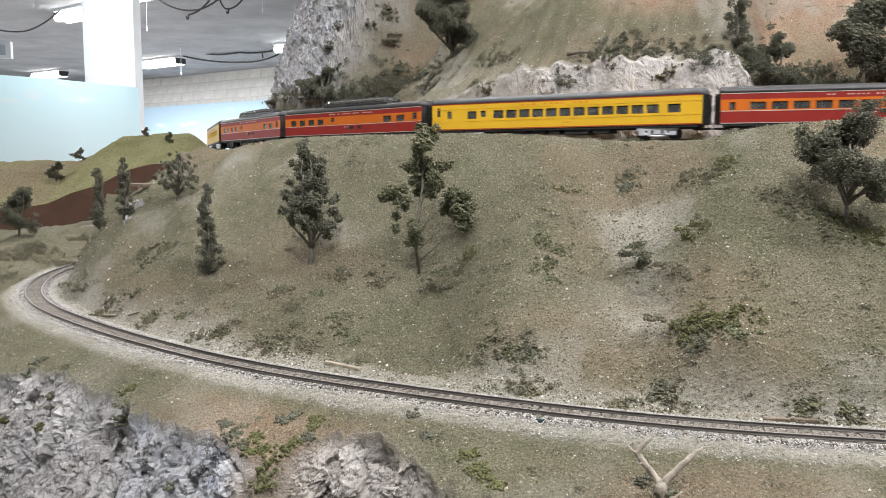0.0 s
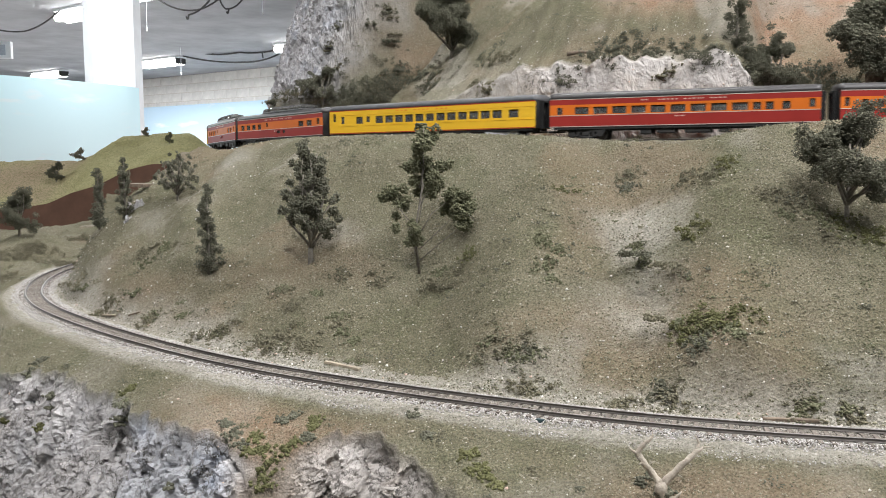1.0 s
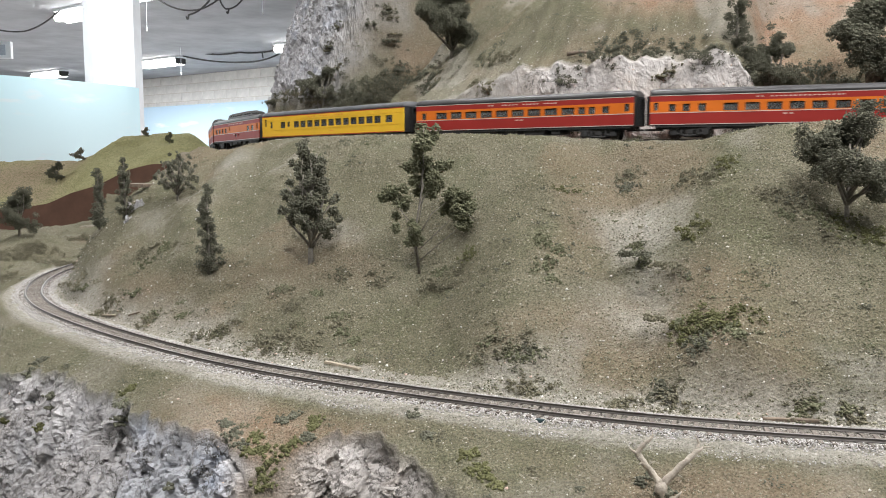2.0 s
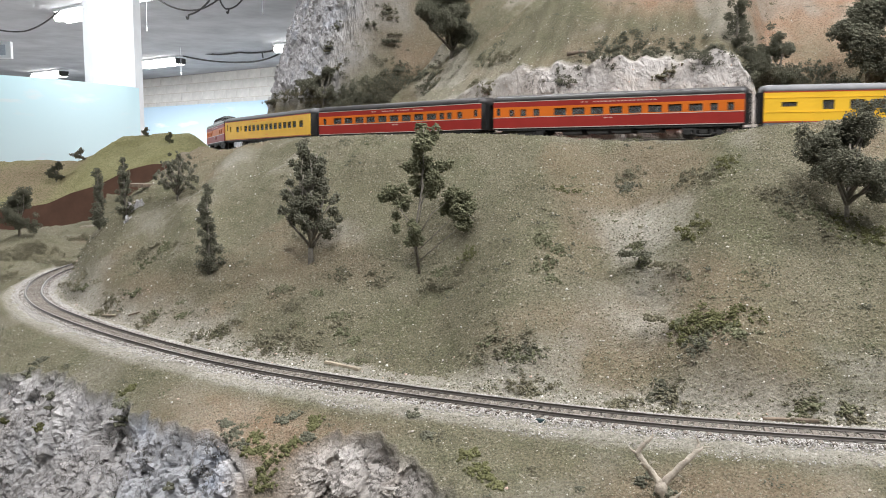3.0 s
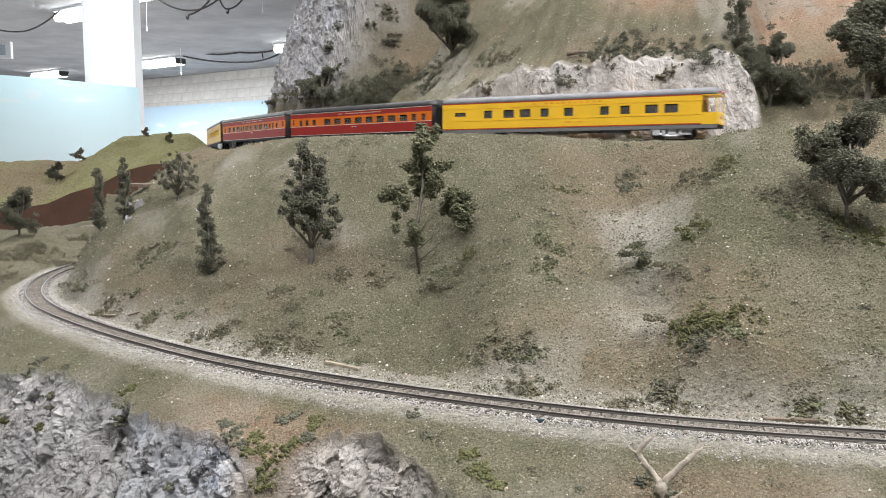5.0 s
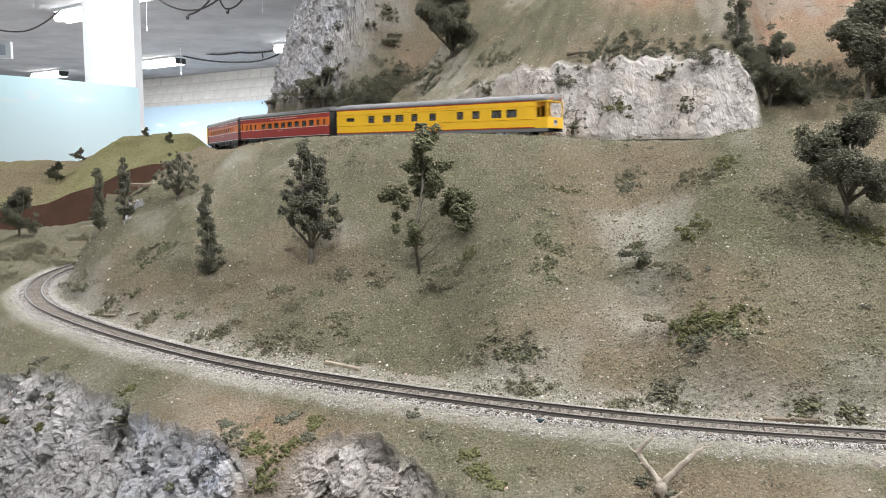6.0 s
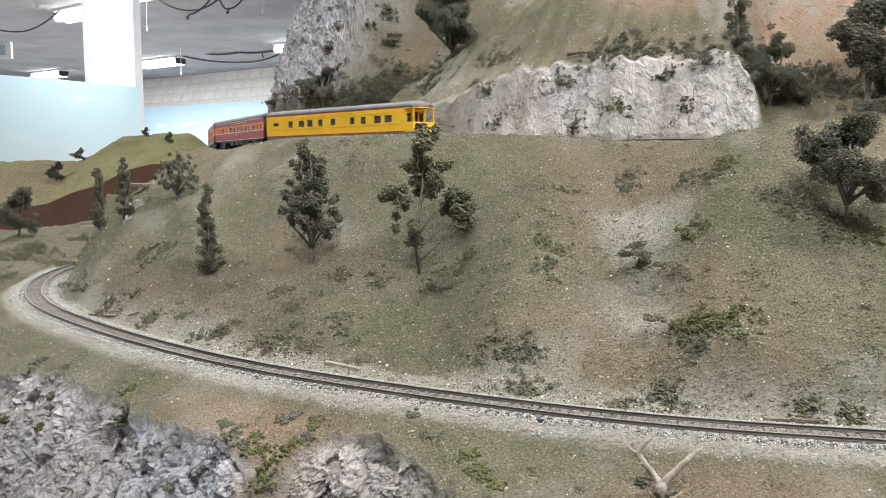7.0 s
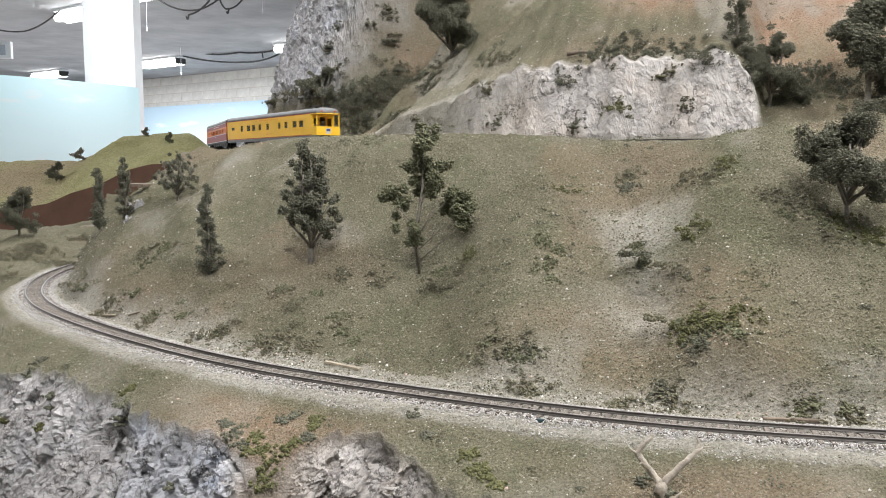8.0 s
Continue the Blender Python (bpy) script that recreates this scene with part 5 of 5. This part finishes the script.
plank((-0.339, 0.794, -0.0040), (-0.31, 0.772, -0.0010), 0.0030, 0.0014, PALEWOOD, 'pale thin board on the ballast shoulder')
plank((-0.292, 0.758, 0.0020), (-0.279, 0.752, 0.0060), 0.0024, 0.0014, DARKWOOD, 'short dark board on the ballast shoulder')
plank((-0.362, 1.02, 0.1130), (-0.384, 1.024, 0.114), 0.0260, 0.0040, DARKWOOD, 'grey-brown timber deck at the edge of the hill')


# ---- the train ----
YELLOW = plain("armour_yellow", (0.84, 0.50, 0.036), 0.40, spec=0.3, scale=30, vary=0.05)
RED = plain("daylight_red", (0.31, 0.034, 0.028), 0.45, spec=0.15, scale=30, vary=0.07)
ORANGE = plain("daylight_orange", (0.66, 0.160, 0.022), 0.45, spec=0.15, scale=30, vary=0.06)
ROOFLIGHT = plain("light_grey_roof", (0.19, 0.19, 0.195), 0.55, spec=0.25, scale=60, vary=0.12)
ROOFGREY = plain("grey_roof", (0.075, 0.075, 0.078), 0.55, scale=60, vary=0.12)
ROOFDARK = plain("dark_roof", (0.045, 0.042, 0.042), 0.42, scale=60, vary=0.15)
SKIRT = plain("grey_skirt", (0.17, 0.17, 0.17), 0.5, scale=60, vary=0.1)
TRIM = plain("white_stripe", (0.56, 0.50, 0.45), 0.4)
REDLINE = plain("red_stripe", (0.42, 0.06, 0.03), 0.4)
UNDER = plain("black_underframe", (0.030, 0.029, 0.028), 0.6, scale=90, vary=0.3)
SILVER = plain("silver_truck", (0.74, 0.74, 0.77), 0.38, 0.35, scale=90, vary=0.15)
RUBBER = plain("black_diaphragm", (0.018, 0.018, 0.018), 0.7)
SEAT = plain("grey_seat", (0.50, 0.51, 0.52), 0.8)
WHEEL = plain("steel_wheel", (0.10, 0.09, 0.085), 0.4, 0.7)
FADED = plain("faded_lettering", (0.62, 0.42, 0.36), 0.5)
ORANGELETTER = plain("orange_lettering", (0.80, 0.30, 0.03), 0.5)


def window_glass():
    m, tree, b = material("tinted_window", 0.06, 0, 0.5)
    b.inputs["Base Color"].default_value = (0.38, 0.38, 0.36, 1)
    b.inputs["Transmission Weight"].default_value = 0.84
    b.inputs["IOR"].default_value = 1.15
    return m


GLASS = window_glass()
HALF, SILL, EAVE, TOP = 0.0165, 0.0128, 0.0400, 0.0472
Z = lambda f: EAVE + (SILL - EAVE) * f          # height of a fraction of the side, from the eave down


def holed_panel(x0, x1, z0, z1, holes, y0, y1):
    """An upright panel between y0 and y1 with rectangular holes (x0, x1, z0, z1) right through it."""
    bm = bmesh.new()
    holes = [h for h in holes if h[0] > x0 and h[1] < x1 and h[2] >= z0 and h[3] <= z1]
    xs = sorted({x0, x1, *(h[0] for h in holes), *(h[1] for h in holes)})
    zs = sorted({z0, z1, *(h[2] for h in holes), *(h[3] for h in holes)})
    solid = {}
    for i in range(len(xs) - 1):
        for j in range(len(zs) - 1):
            cx, cz = (xs[i] + xs[i + 1]) / 2, (zs[j] + zs[j + 1]) / 2
            solid[i, j] = not any(h[0] < cx < h[1] and h[2] < cz < h[3] for h in holes)
    vert = {}

    def v(i, j, y):
        if (i, j, y) not in vert:
            vert[i, j, y] = bm.verts.new((xs[i], y, zs[j]))
        return vert[i, j, y]

    for (i, j), on in solid.items():
        if not on:
            continue
        for y in (y0, y1):
            bm.faces.new([v(i, j, y), v(i + 1, j, y), v(i + 1, j + 1, y), v(i, j + 1, y)])
        for (di, dj), (p, q) in {(-1, 0): ((i, j), (i, j + 1)), (1, 0): ((i + 1, j), (i + 1, j + 1)), (0, -1): ((i, j), (i + 1, j)), (0, 1): ((i, j + 1), (i + 1, j + 1))}.items():
            if not solid.get((i + di, j + dj), False):
                bm.faces.new([v(*p, y0), v(*q, y0), v(*q, y1), v(*p, y1)])
    bmesh.ops.recalc_face_normals(bm, faces=bm.faces)
    return bm


def roof_mesh(x0, x1, half=HALF, eave=EAVE, top=TOP, round_ends=0.004):
    bm = bmesh.new()
    n, stations = 12, [(x0, 0.90), (x0 + round_ends, 1.0), (x1 - round_ends, 1.0), (x1, 0.90)]
    rows = []
    for x, k in stations:
        prof = []
        for i in range(n + 1):
            a = math.pi * i / n
            c, s = math.cos(a), math.sin(a)
            prof.append(bm.verts.new((x, half * math.copysign(abs(c) ** 0.62, c), eave + (top - eave) * k * s ** 0.72)))
        rows.append(prof)
    for r0, r1 in zip(rows, rows[1:]):
        for a, b, c, d in zip(r0, r0[1:], r1[1:], r1):
            bm.faces.new((a, b, c, d))
        bm.faces.new((r0[0], r1[0], r1[-1], r0[-1]))
    bm.faces.new(rows[0])
    bm.faces.new(list(reversed(rows[-1])))
    bmesh.ops.recalc_face_normals(bm, faces=bm.faces)
    return bm


def wheelset_mesh():
    bm = bmesh.new()
    turn = Matrix.Rotation(radians(90), 4, "X")
    for y in (-0.0078, 0.0078):
        cylinder(bm, Matrix.Translation((0, y, 0)) @ turn, 0.0052, 0.0022, 20)
        cylinder(bm, Matrix.Translation((0, y * 0.86, 0)) @ turn, 0.0059, 0.0006, 20)
        for k in range(4):
            a = math.pi / 2 * k
            block(bm, math.cos(a) * 0.0028 - 0.0006, math.cos(a) * 0.0028 + 0.0006, y * 1.16 - 0.0002, y * 1.16 + 0.0002, math.sin(a) * 0.0028 - 0.0006, math.sin(a) * 0.0028 + 0.0006)
    cylinder(bm, turn, 0.0011, 0.022, 8)
    mesh = bpy.data.meshes.new("wheelset")
    bm.to_mesh(mesh)
    bm.free()
    mesh.materials.append(WHEEL)
    return mesh


WHEELSET = wheelset_mesh()
WHEELS, CARS = [], []


def truck(car, x, turn, mat, label):
    """A four-wheel truck with drop-equaliser side frames."""
    bm = boxes((-0.0055, 0.0055, -0.0125, 0.0125, 0.0062, 0.0098))
    tr = part("truck", bm, UNDER, car, label)
    tr.location, tr.rotation_euler = (x, 0, 0), (0, 0, turn)
    for side in (-1, 1):
        y0, y1 = sorted((side * 0.0122, side * 0.0140))
        f = bmesh.new()
        block(f, -0.0195, 0.0195, y0, y1, 0.0078, 0.0102, bevel=0.0004)      # top rail
        for ax in (-0.0145, 0.0145):
            block(f, ax - 0.0034, ax + 0.0034, y0, y1 + side * 0.0004 if side > 0 else y1, 0.0034, 0.0090, bevel=0.0005)   # journal boxes
        ym = (y0 + y1) / 2
        tube(f, [(-0.0155, ym, 0.0072), (-0.0110, ym, 0.0048), (-0.0070, ym, 0.0030), (0.0, ym, 0.0027), (0.0070, ym, 0.0030), (0.0110, ym, 0.0048), (0.0155, ym, 0.0072)],
             [0.0008, 0.0010, 0.0010, 0.0010, 0.0010, 0.0010, 0.0008], 8)      # drop equaliser
        for ax in (-0.0145, 0.0145):
            cylinder(f, Matrix.Translation((ax, ym + side * 0.0009, 0.0052)) @ Matrix.Rotation(radians(90), 4, "X"), 0.0021, 0.0010, 14)      # journal cap
        for sx in (-0.0075, 0.0075):
            cylinder(f, Matrix.Translation((sx, (y0 + y1) / 2, 0.0062)), 0.0019, 0.0042, 10)   # springs
        block(f, -0.0036, 0.0036, y0, y1, 0.0042, 0.0082, bevel=0.0004)
        part("side_frame", f, mat, tr, label)
    for ax in (-0.0145, 0.0145):
        w = part("wheelset", WHEELSET, None, tr, "dark steel wheels on an axle")
        w.location = (ax, 0, 0.0052)
        WHEELS.append((w, ax))
    return tr


def bars(x0, x1, z, h, count, rng, y):
    """Unreadable lettering as small plain bars."""
    bm = bmesh.new()
    w = (x1 - x0) / count
    for i in range(count):
        if rng.random() < 0.85:
            block(bm, x0 + i * w + w * 0.15, x0 + i * w + w * rng.uniform(0.6, 0.85), y, y + 0.00015, z - h / 2, z + h / 2)
    return bm


def coach(length, scheme, windows, label, dome=None, low_windows=(), truck_mat=None, observation=False, seed=0):
    """A streamlined coach; windows are (from, to) shares of the side, from the leading end, with upper and lower edge where they differ."""
    rng = random.Random(seed)
    car = empty("passenger_car", label, "train car", "cars of the train")
    hx = length / 2
    X = lambda u: hx - u * length
    red = scheme == "red"
    wtop, wbot = (0.29, 0.545) if red else (0.28, 0.58)
    holes = []
    for w in windows:
        a, b = w[0], w[1]
        t, o = (w[2], w[3]) if len(w) > 2 else (wtop, wbot)
        holes.append((X(b), X(a), Z(o), Z(t)))
    lows = [(X(b), X(a), Z(0.80), Z(0.66)) for a, b in low_windows]
    back = X(0.950) if observation else -hx
    for side in (1, -1):
        y0, y1 = side * (HALF - 0.0009), side * HALF
        if red:
            part("letterboard", holed_panel(back, hx, Z(0.20), Z(0.0), [], y0, y1), RED, car, "red letterboard")
            part("window_band", holed_panel(back, hx, Z(0.585), Z(0.20), holes, y0, y1), ORANGE, car, "orange window band")
            part("lower_panel", holed_panel(back, hx, Z(1.0), Z(0.585), lows, y0, y1), RED, car, "red lower side panel")
            for f, nm in ((0.0, "upper"), (0.585, "middle"), (0.985, "lower")):
                ya, yb = sorted((y1, y1 + side * 0.00018))
                part("stripe", boxes((back, hx, ya, yb, Z(f) - 0.00030, Z(f) + 0.00030)), TRIM, car, "thin white stripe")
            ya = y1 if side > 0 else y1 - 0.00015
            part("lettering", bars(X(0.68), X(0.36), Z(0.10), 0.0011, 20, rng, ya), FADED, car, "faded pale lettering")
            part("lettering", bars(X(0.53), X(0.47), Z(0.68), 0.0012, 3, rng, ya), FADED, car)
        else:
            part("side_panel", holed_panel(back, hx, Z(1.0), Z(0.0), holes, y0, y1), YELLOW, car, "bright yellow side panel")
            for f, hgt, mat in ((0.0, 0.0004, REDLINE), (0.975, 0.0005, REDLINE)):
                ya, yb = sorted((y1, y1 + side * 0.00018))
                part("stripe", boxes((back, hx, ya, yb, Z(f) - hgt, Z(f) + hgt)), mat, car, "red edging stripe")
            for f in (0.19, 0.66):
                ya, yb = sorted((y1, y1 + side * 0.00035))
                part("moulding", boxes((back, hx, ya, yb, Z(f) - 0.00022, Z(f) + 0.00022)), YELLOW, car)
            ya = y1 if side > 0 else y1 - 0.00015
            part("lettering", bars(X(0.62), X(0.36), Z(0.10), 0.0014, 12, rng, ya), ORANGELETTER, car, "orange letterboard lettering")
            part("lettering", bars(X(0.56), X(0.47), Z(0.80), 0.0010, 2, rng, ya), ORANGELETTER, car)
        for h in holes + lows:
            part("window_pane", boxes((h[0] - 0.0002, h[1] + 0.0002, *sorted((side * (HALF - 0.0013), side * (HALF - 0.0010))), h[2] - 0.0002, h[3] + 0.0002)), GLASS, car, "tinted window pane")
    part("roof", roof_mesh(-hx + (0.002 if observation else 0), hx), ROOFDARK if red else ROOFLIGHT if observation else ROOFGREY, car, "dark rounded roof" if red else "grey rounded roof", smooth=True)
    # ends, vestibules and diaphragms
    for e in ((1,) if observation else (1, -1)):
        xa, xb = sorted((e * (hx - 0.0008), e * hx))
        part("end_wall", boxes((xa, xb, -HALF + 0.0009, HALF - 0.0009, SILL, EAVE)), UNDER, car, "black end wall")
        bm = bmesh.new()
        for k in range(3):
            xa, xb = sorted((e * (hx + 0.0001 + 0.0014 * k), e * (hx + 0.0012 + 0.0014 * k)))
            for d in ((-0.0072, -0.0058, SILL, 0.0405), (0.0058, 0.0072, SILL, 0.0405), (-0.0058, 0.0058, 0.0388, 0.0405)):
                block(bm, xa, xb, d[0], d[1], d[2], d[3], bevel=0.0002)
        part("diaphragm", bm, RUBBER, car, "black folded rubber diaphragm")
        part("coupler", boxes((*sorted((e * (hx - 0.012), e * (hx + 0.0055))), -0.0012, 0.0012, 0.0078, 0.0098), bevel=0.0003), UNDER, car, "black knuckle coupler")
    if observation:
        part("platform_rail", holed_panel(-hx, back, Z(1.0), Z(0.60), [], HALF - 0.0009, HALF), YELLOW, car, "yellow platform side")
        part("platform_rail", holed_panel(-hx, back, Z(1.0), Z(0.60), [], -HALF, -HALF + 0.0009), YELLOW, car, "yellow platform side")
        gate = part("platform_gate", boxes((-hx, -hx + 0.0009, -HALF + 0.0009, HALF - 0.0009, Z(1.0), Z(0.60))), YELLOW, car, "yellow rear platform railing")
        emblem = bmesh.new()
        block(emblem, -hx - 0.0002, -hx, -0.0034, 0.0034, Z(0.93), Z(0.68), bevel=0.0)
        part("emblem", emblem, TRIM, gate, "white and blue emblem plate")
        part("emblem_band", boxes((-hx - 0.0004, -hx - 0.0002, -0.0028, 0.0028, Z(0.82), Z(0.71))), plain("emblem_blue", (0.05, 0.07, 0.25)), gate, "blue band")
        rear = part("rear_wall", holed_panel(-0.0155, 0.0155, Z(1.0), EAVE, [(-0.0125, -0.0065, Z(0.58), Z(0.22)), (0.0065, 0.0125, Z(0.58), Z(0.22)), (-0.004, 0.004, Z(0.60), Z(0.16))], 0, -0.0008), YELLOW, car, "yellow rear wall with door opening")
        rear.matrix_local = Matrix.Translation((back, 0, 0)) @ Matrix.Rotation(radians(90), 4, "Z")
        for y in (-HALF + 0.001, HALF - 0.001):
            part("roof_post", boxes((-hx + 0.0003, -hx + 0.0014, y - 0.0006, y + 0.0006, Z(0.60), EAVE)), YELLOW, car)
        part("canopy_edge", boxes((-hx - 0.001, back, -HALF, HALF, EAVE - 0.0011, EAVE - 0.0001), bevel=0.0003), YELLOW, car, "yellow canopy edge")
        for y in (-0.009, 0.009):
            part("marker_lamp", cylinder(bmesh.new(), Matrix.Translation((-hx - 0.0006, y, EAVE + 0.0024)) @ Matrix.Rotation(radians(90), 4, "Y"), 0.0009, 0.0016, 10), REDLINE, car, "small red marker lamp")
    if not red and observation:
        for side in (1, -1):
            ya, yb = sorted((side * (HALF - 0.0009), side * (HALF - 0.0002)))
            part("skirt", boxes((-hx, hx, ya, yb, SILL - 0.0036, SILL - 0.0001)), SKIRT, car, "grey side skirt")
    # floor, seats and underframe
    part("floor", boxes((-hx + 0.001, hx - 0.001, -HALF + 0.0014, HALF - 0.0014, SILL + 0.0002, SILL + 0.0018)), UNDER, car, "dark floor")
    seats = bmesh.new()
    n = int(length / 0.0125)
    for i in range(2, n - 2):
        x = -hx + (i + 0.5) * length / n
        for y in (-0.009, 0.009):
            block(seats, x - 0.0035, x + 0.0035, y - 0.0052, y + 0.0052, SILL + 0.0019, SILL + 0.0075)
            block(seats, x - 0.0045, x - 0.0030, y - 0.0052, y + 0.0052, SILL + 0.0075, SILL + 0.0150)
    part("seats", seats, SEAT, car, "rows of grey seats")
    sill = boxes((-hx + 0.004, hx - 0.004, -0.0035, 0.0035, 0.0092, SILL))
    for side in (1, -1):
        block(sill, -hx + 0.004, hx - 0.004, *sorted((side * 0.0148, side * 0.0158)), SILL - 0.0022, SILL)
    part("underframe", sill, UNDER, car, "black underframe")
    x = -0.19 * length
    while x < 0.19 * length:
        w = rng.uniform(0.008, 0.024)
        if x + w < 0.21 * length:
            part("equipment_box", boxes((x, x + w, -0.0140, 0.0140, rng.uniform(0.0050, 0.0080), SILL - 0.0001), bevel=0.0005), UNDER if red or not observation else SKIRT, car)
        x += w + rng.uniform(0.003, 0.010)
    tm = truck_mat or UNDER
    lab = "silver four-wheel truck" if tm is SILVER else "black four-wheel truck"
    for e in (1, -1):
        truck(car, e * 0.35 * length, -e * 0.35 * length * 0.88, tm, lab)
    if dome:
        a, b = X(dome[1]), X(dome[0])
        dm = part("dome_base", boxes((a, b, -0.0125, 0.0125, TOP - 0.0015, TOP + 0.0016), bevel=0.0006), ROOFDARK, car, "dome frame base")
        part("dome_glass", roof_mesh(a + 0.001, b - 0.001, 0.0118, TOP + 0.0015, TOP + 0.0072, 0.012), GLASS, dm, "clear curved dome glass", smooth=True)
        k = int((b - a) / 0.011)
        for i in range(k + 1):
            x = a + 0.004 + (b - a - 0.008) * i / k
            f = 0.80 if i in (0, k) else 1.0
            pts = [(x, 0.0121 * math.copysign(abs(math.cos(q)) ** 0.62, math.cos(q)), TOP + 0.0016 + 0.0058 * f * abs(math.sin(q)) ** 0.72) for q in (math.pi * j / 10 for j in range(11))]
            part("dome_rib", tube(bmesh.new(), pts, [0.00045] * 11, 5), ROOFDARK, dm)
        part("dome_spine", boxes((a + 0.004, b - 0.004, -0.0016, 0.0016, TOP + 0.0072, TOP + 0.0078)), ROOFDARK, dm)
    CARS.append(car)
    return car


LENGTHS = [0.287, 0.247, 0.247, 0.287, 0.247, 0.247, 0.287]
GAP = 0.0114
row = lambda a, w, step, n: [(a + step * i, a + step * i + w) for i in range(n)]
YCOACH = [(0.021, 0.036, 0.12, 0.46), (0.066, 0.085, 0.26, 0.56), (0.150, 0.188), (0.206, 0.226, 0.28, 0.52)] + row(0.256, 0.041, 0.0513, 12) + [(0.890, 0.932)]
RCOACH = [(0.030, 0.052)] + row(0.103, 0.056, 0.0745, 9) + [(0.772, 0.800), (0.815, 0.843), (0.872, 0.900), (0.962, 0.982, 0.23, 0.50)]
RSLEEP = [(0.014, 0.030, 0.23, 0.50), (0.070, 0.094), (0.120, 0.146), (0.176, 0.204)] + row(0.266, 0.052, 0.0762, 8) + [(0.878, 0.906), (0.940, 0.964)]
RDOME = row(0.046, 0.048, 0.0735, 4) + [(0.372, 0.398, 0.24, 0.44), (0.750, 0.806), (0.838, 0.892), (0.943, 0.972, 0.23, 0.50)]
YOBS = [(0.052, 0.098, 0.33, 0.48), (0.172, 0.206), (0.250, 0.293), (0.314, 0.356), (0.394, 0.426), (0.482, 0.516), (0.612, 0.643), (0.682, 0.715), (0.766, 0.810), (0.830, 0.875)]

coach(LENGTHS[0], "yellow", YCOACH, "bright yellow streamlined coach with grey roof", truck_mat=SILVER, seed=1)
coach(LENGTHS[1], "red", RDOME, "red and orange dome car with dark roof, leading pair", dome=(0.30, 0.74), low_windows=[(0.50, 0.545), (0.57, 0.60)], seed=2)
coach(LENGTHS[2], "red", RDOME, "red and orange dome car coupled to a yellow coach", dome=(0.30, 0.76), low_windows=[(0.50, 0.545), (0.57, 0.60)], seed=3)
coach(LENGTHS[3], "yellow", YCOACH, "bright yellow streamlined coach with silver trucks", truck_mat=SILVER, seed=4)
coach(LENGTHS[4], "red", RCOACH, "red and orange coach with wide windows", seed=5)
coach(LENGTHS[5], "red", RSLEEP, "red and orange coach with narrow end windows", seed=6)
coach(LENGTHS[6], "yellow", YOBS, "bright yellow observation car with open rear platform", truck_mat=SILVER, observation=True, seed=7)


def car_pose(s_front, length):
    xa, ya, _, _ = UPPER.at(s_front - 0.19 * length)
    xb, yb, _, _ = UPPER.at(s_front - 0.81 * length)
    a, b = Vector((xa, ya, rail_z(s_front - 0.19 * length))), Vector((xb, yb, rail_z(s_front - 0.81 * length)))
    m, d = (a + b) / 2, (a - b).normalized()
    return Matrix.Translation(m) @ Matrix.Rotation(math.atan2(d.y, d.x), 4, "Z") @ Matrix.Rotation(-math.asin(d.z), 4, "Y")


def motions():
    """The train runs at an even pace along the shelf and round the bend; its wheels roll."""
    speed = 0.16035
    lead = LENGTHS[0] + LENGTHS[1] + LENGTHS[2] + 3 * GAP
    for car, length in zip(CARS, LENGTHS):
        walk(car, [(i * 0.25, car_pose(0.3446 + speed * i * 0.25 + lead, length)) for i in range(33)])
        lead -= length + GAP
    step = 1 / FPS
    for w, ax in WHEELS:
        walk(w, [(i * step, Matrix.Translation((ax, 0, 0.0052)) @ Matrix.Rotation(speed * i * step / 0.0052, 4, "Y")) for i in range(int(8 * FPS) + 1)])


motions()
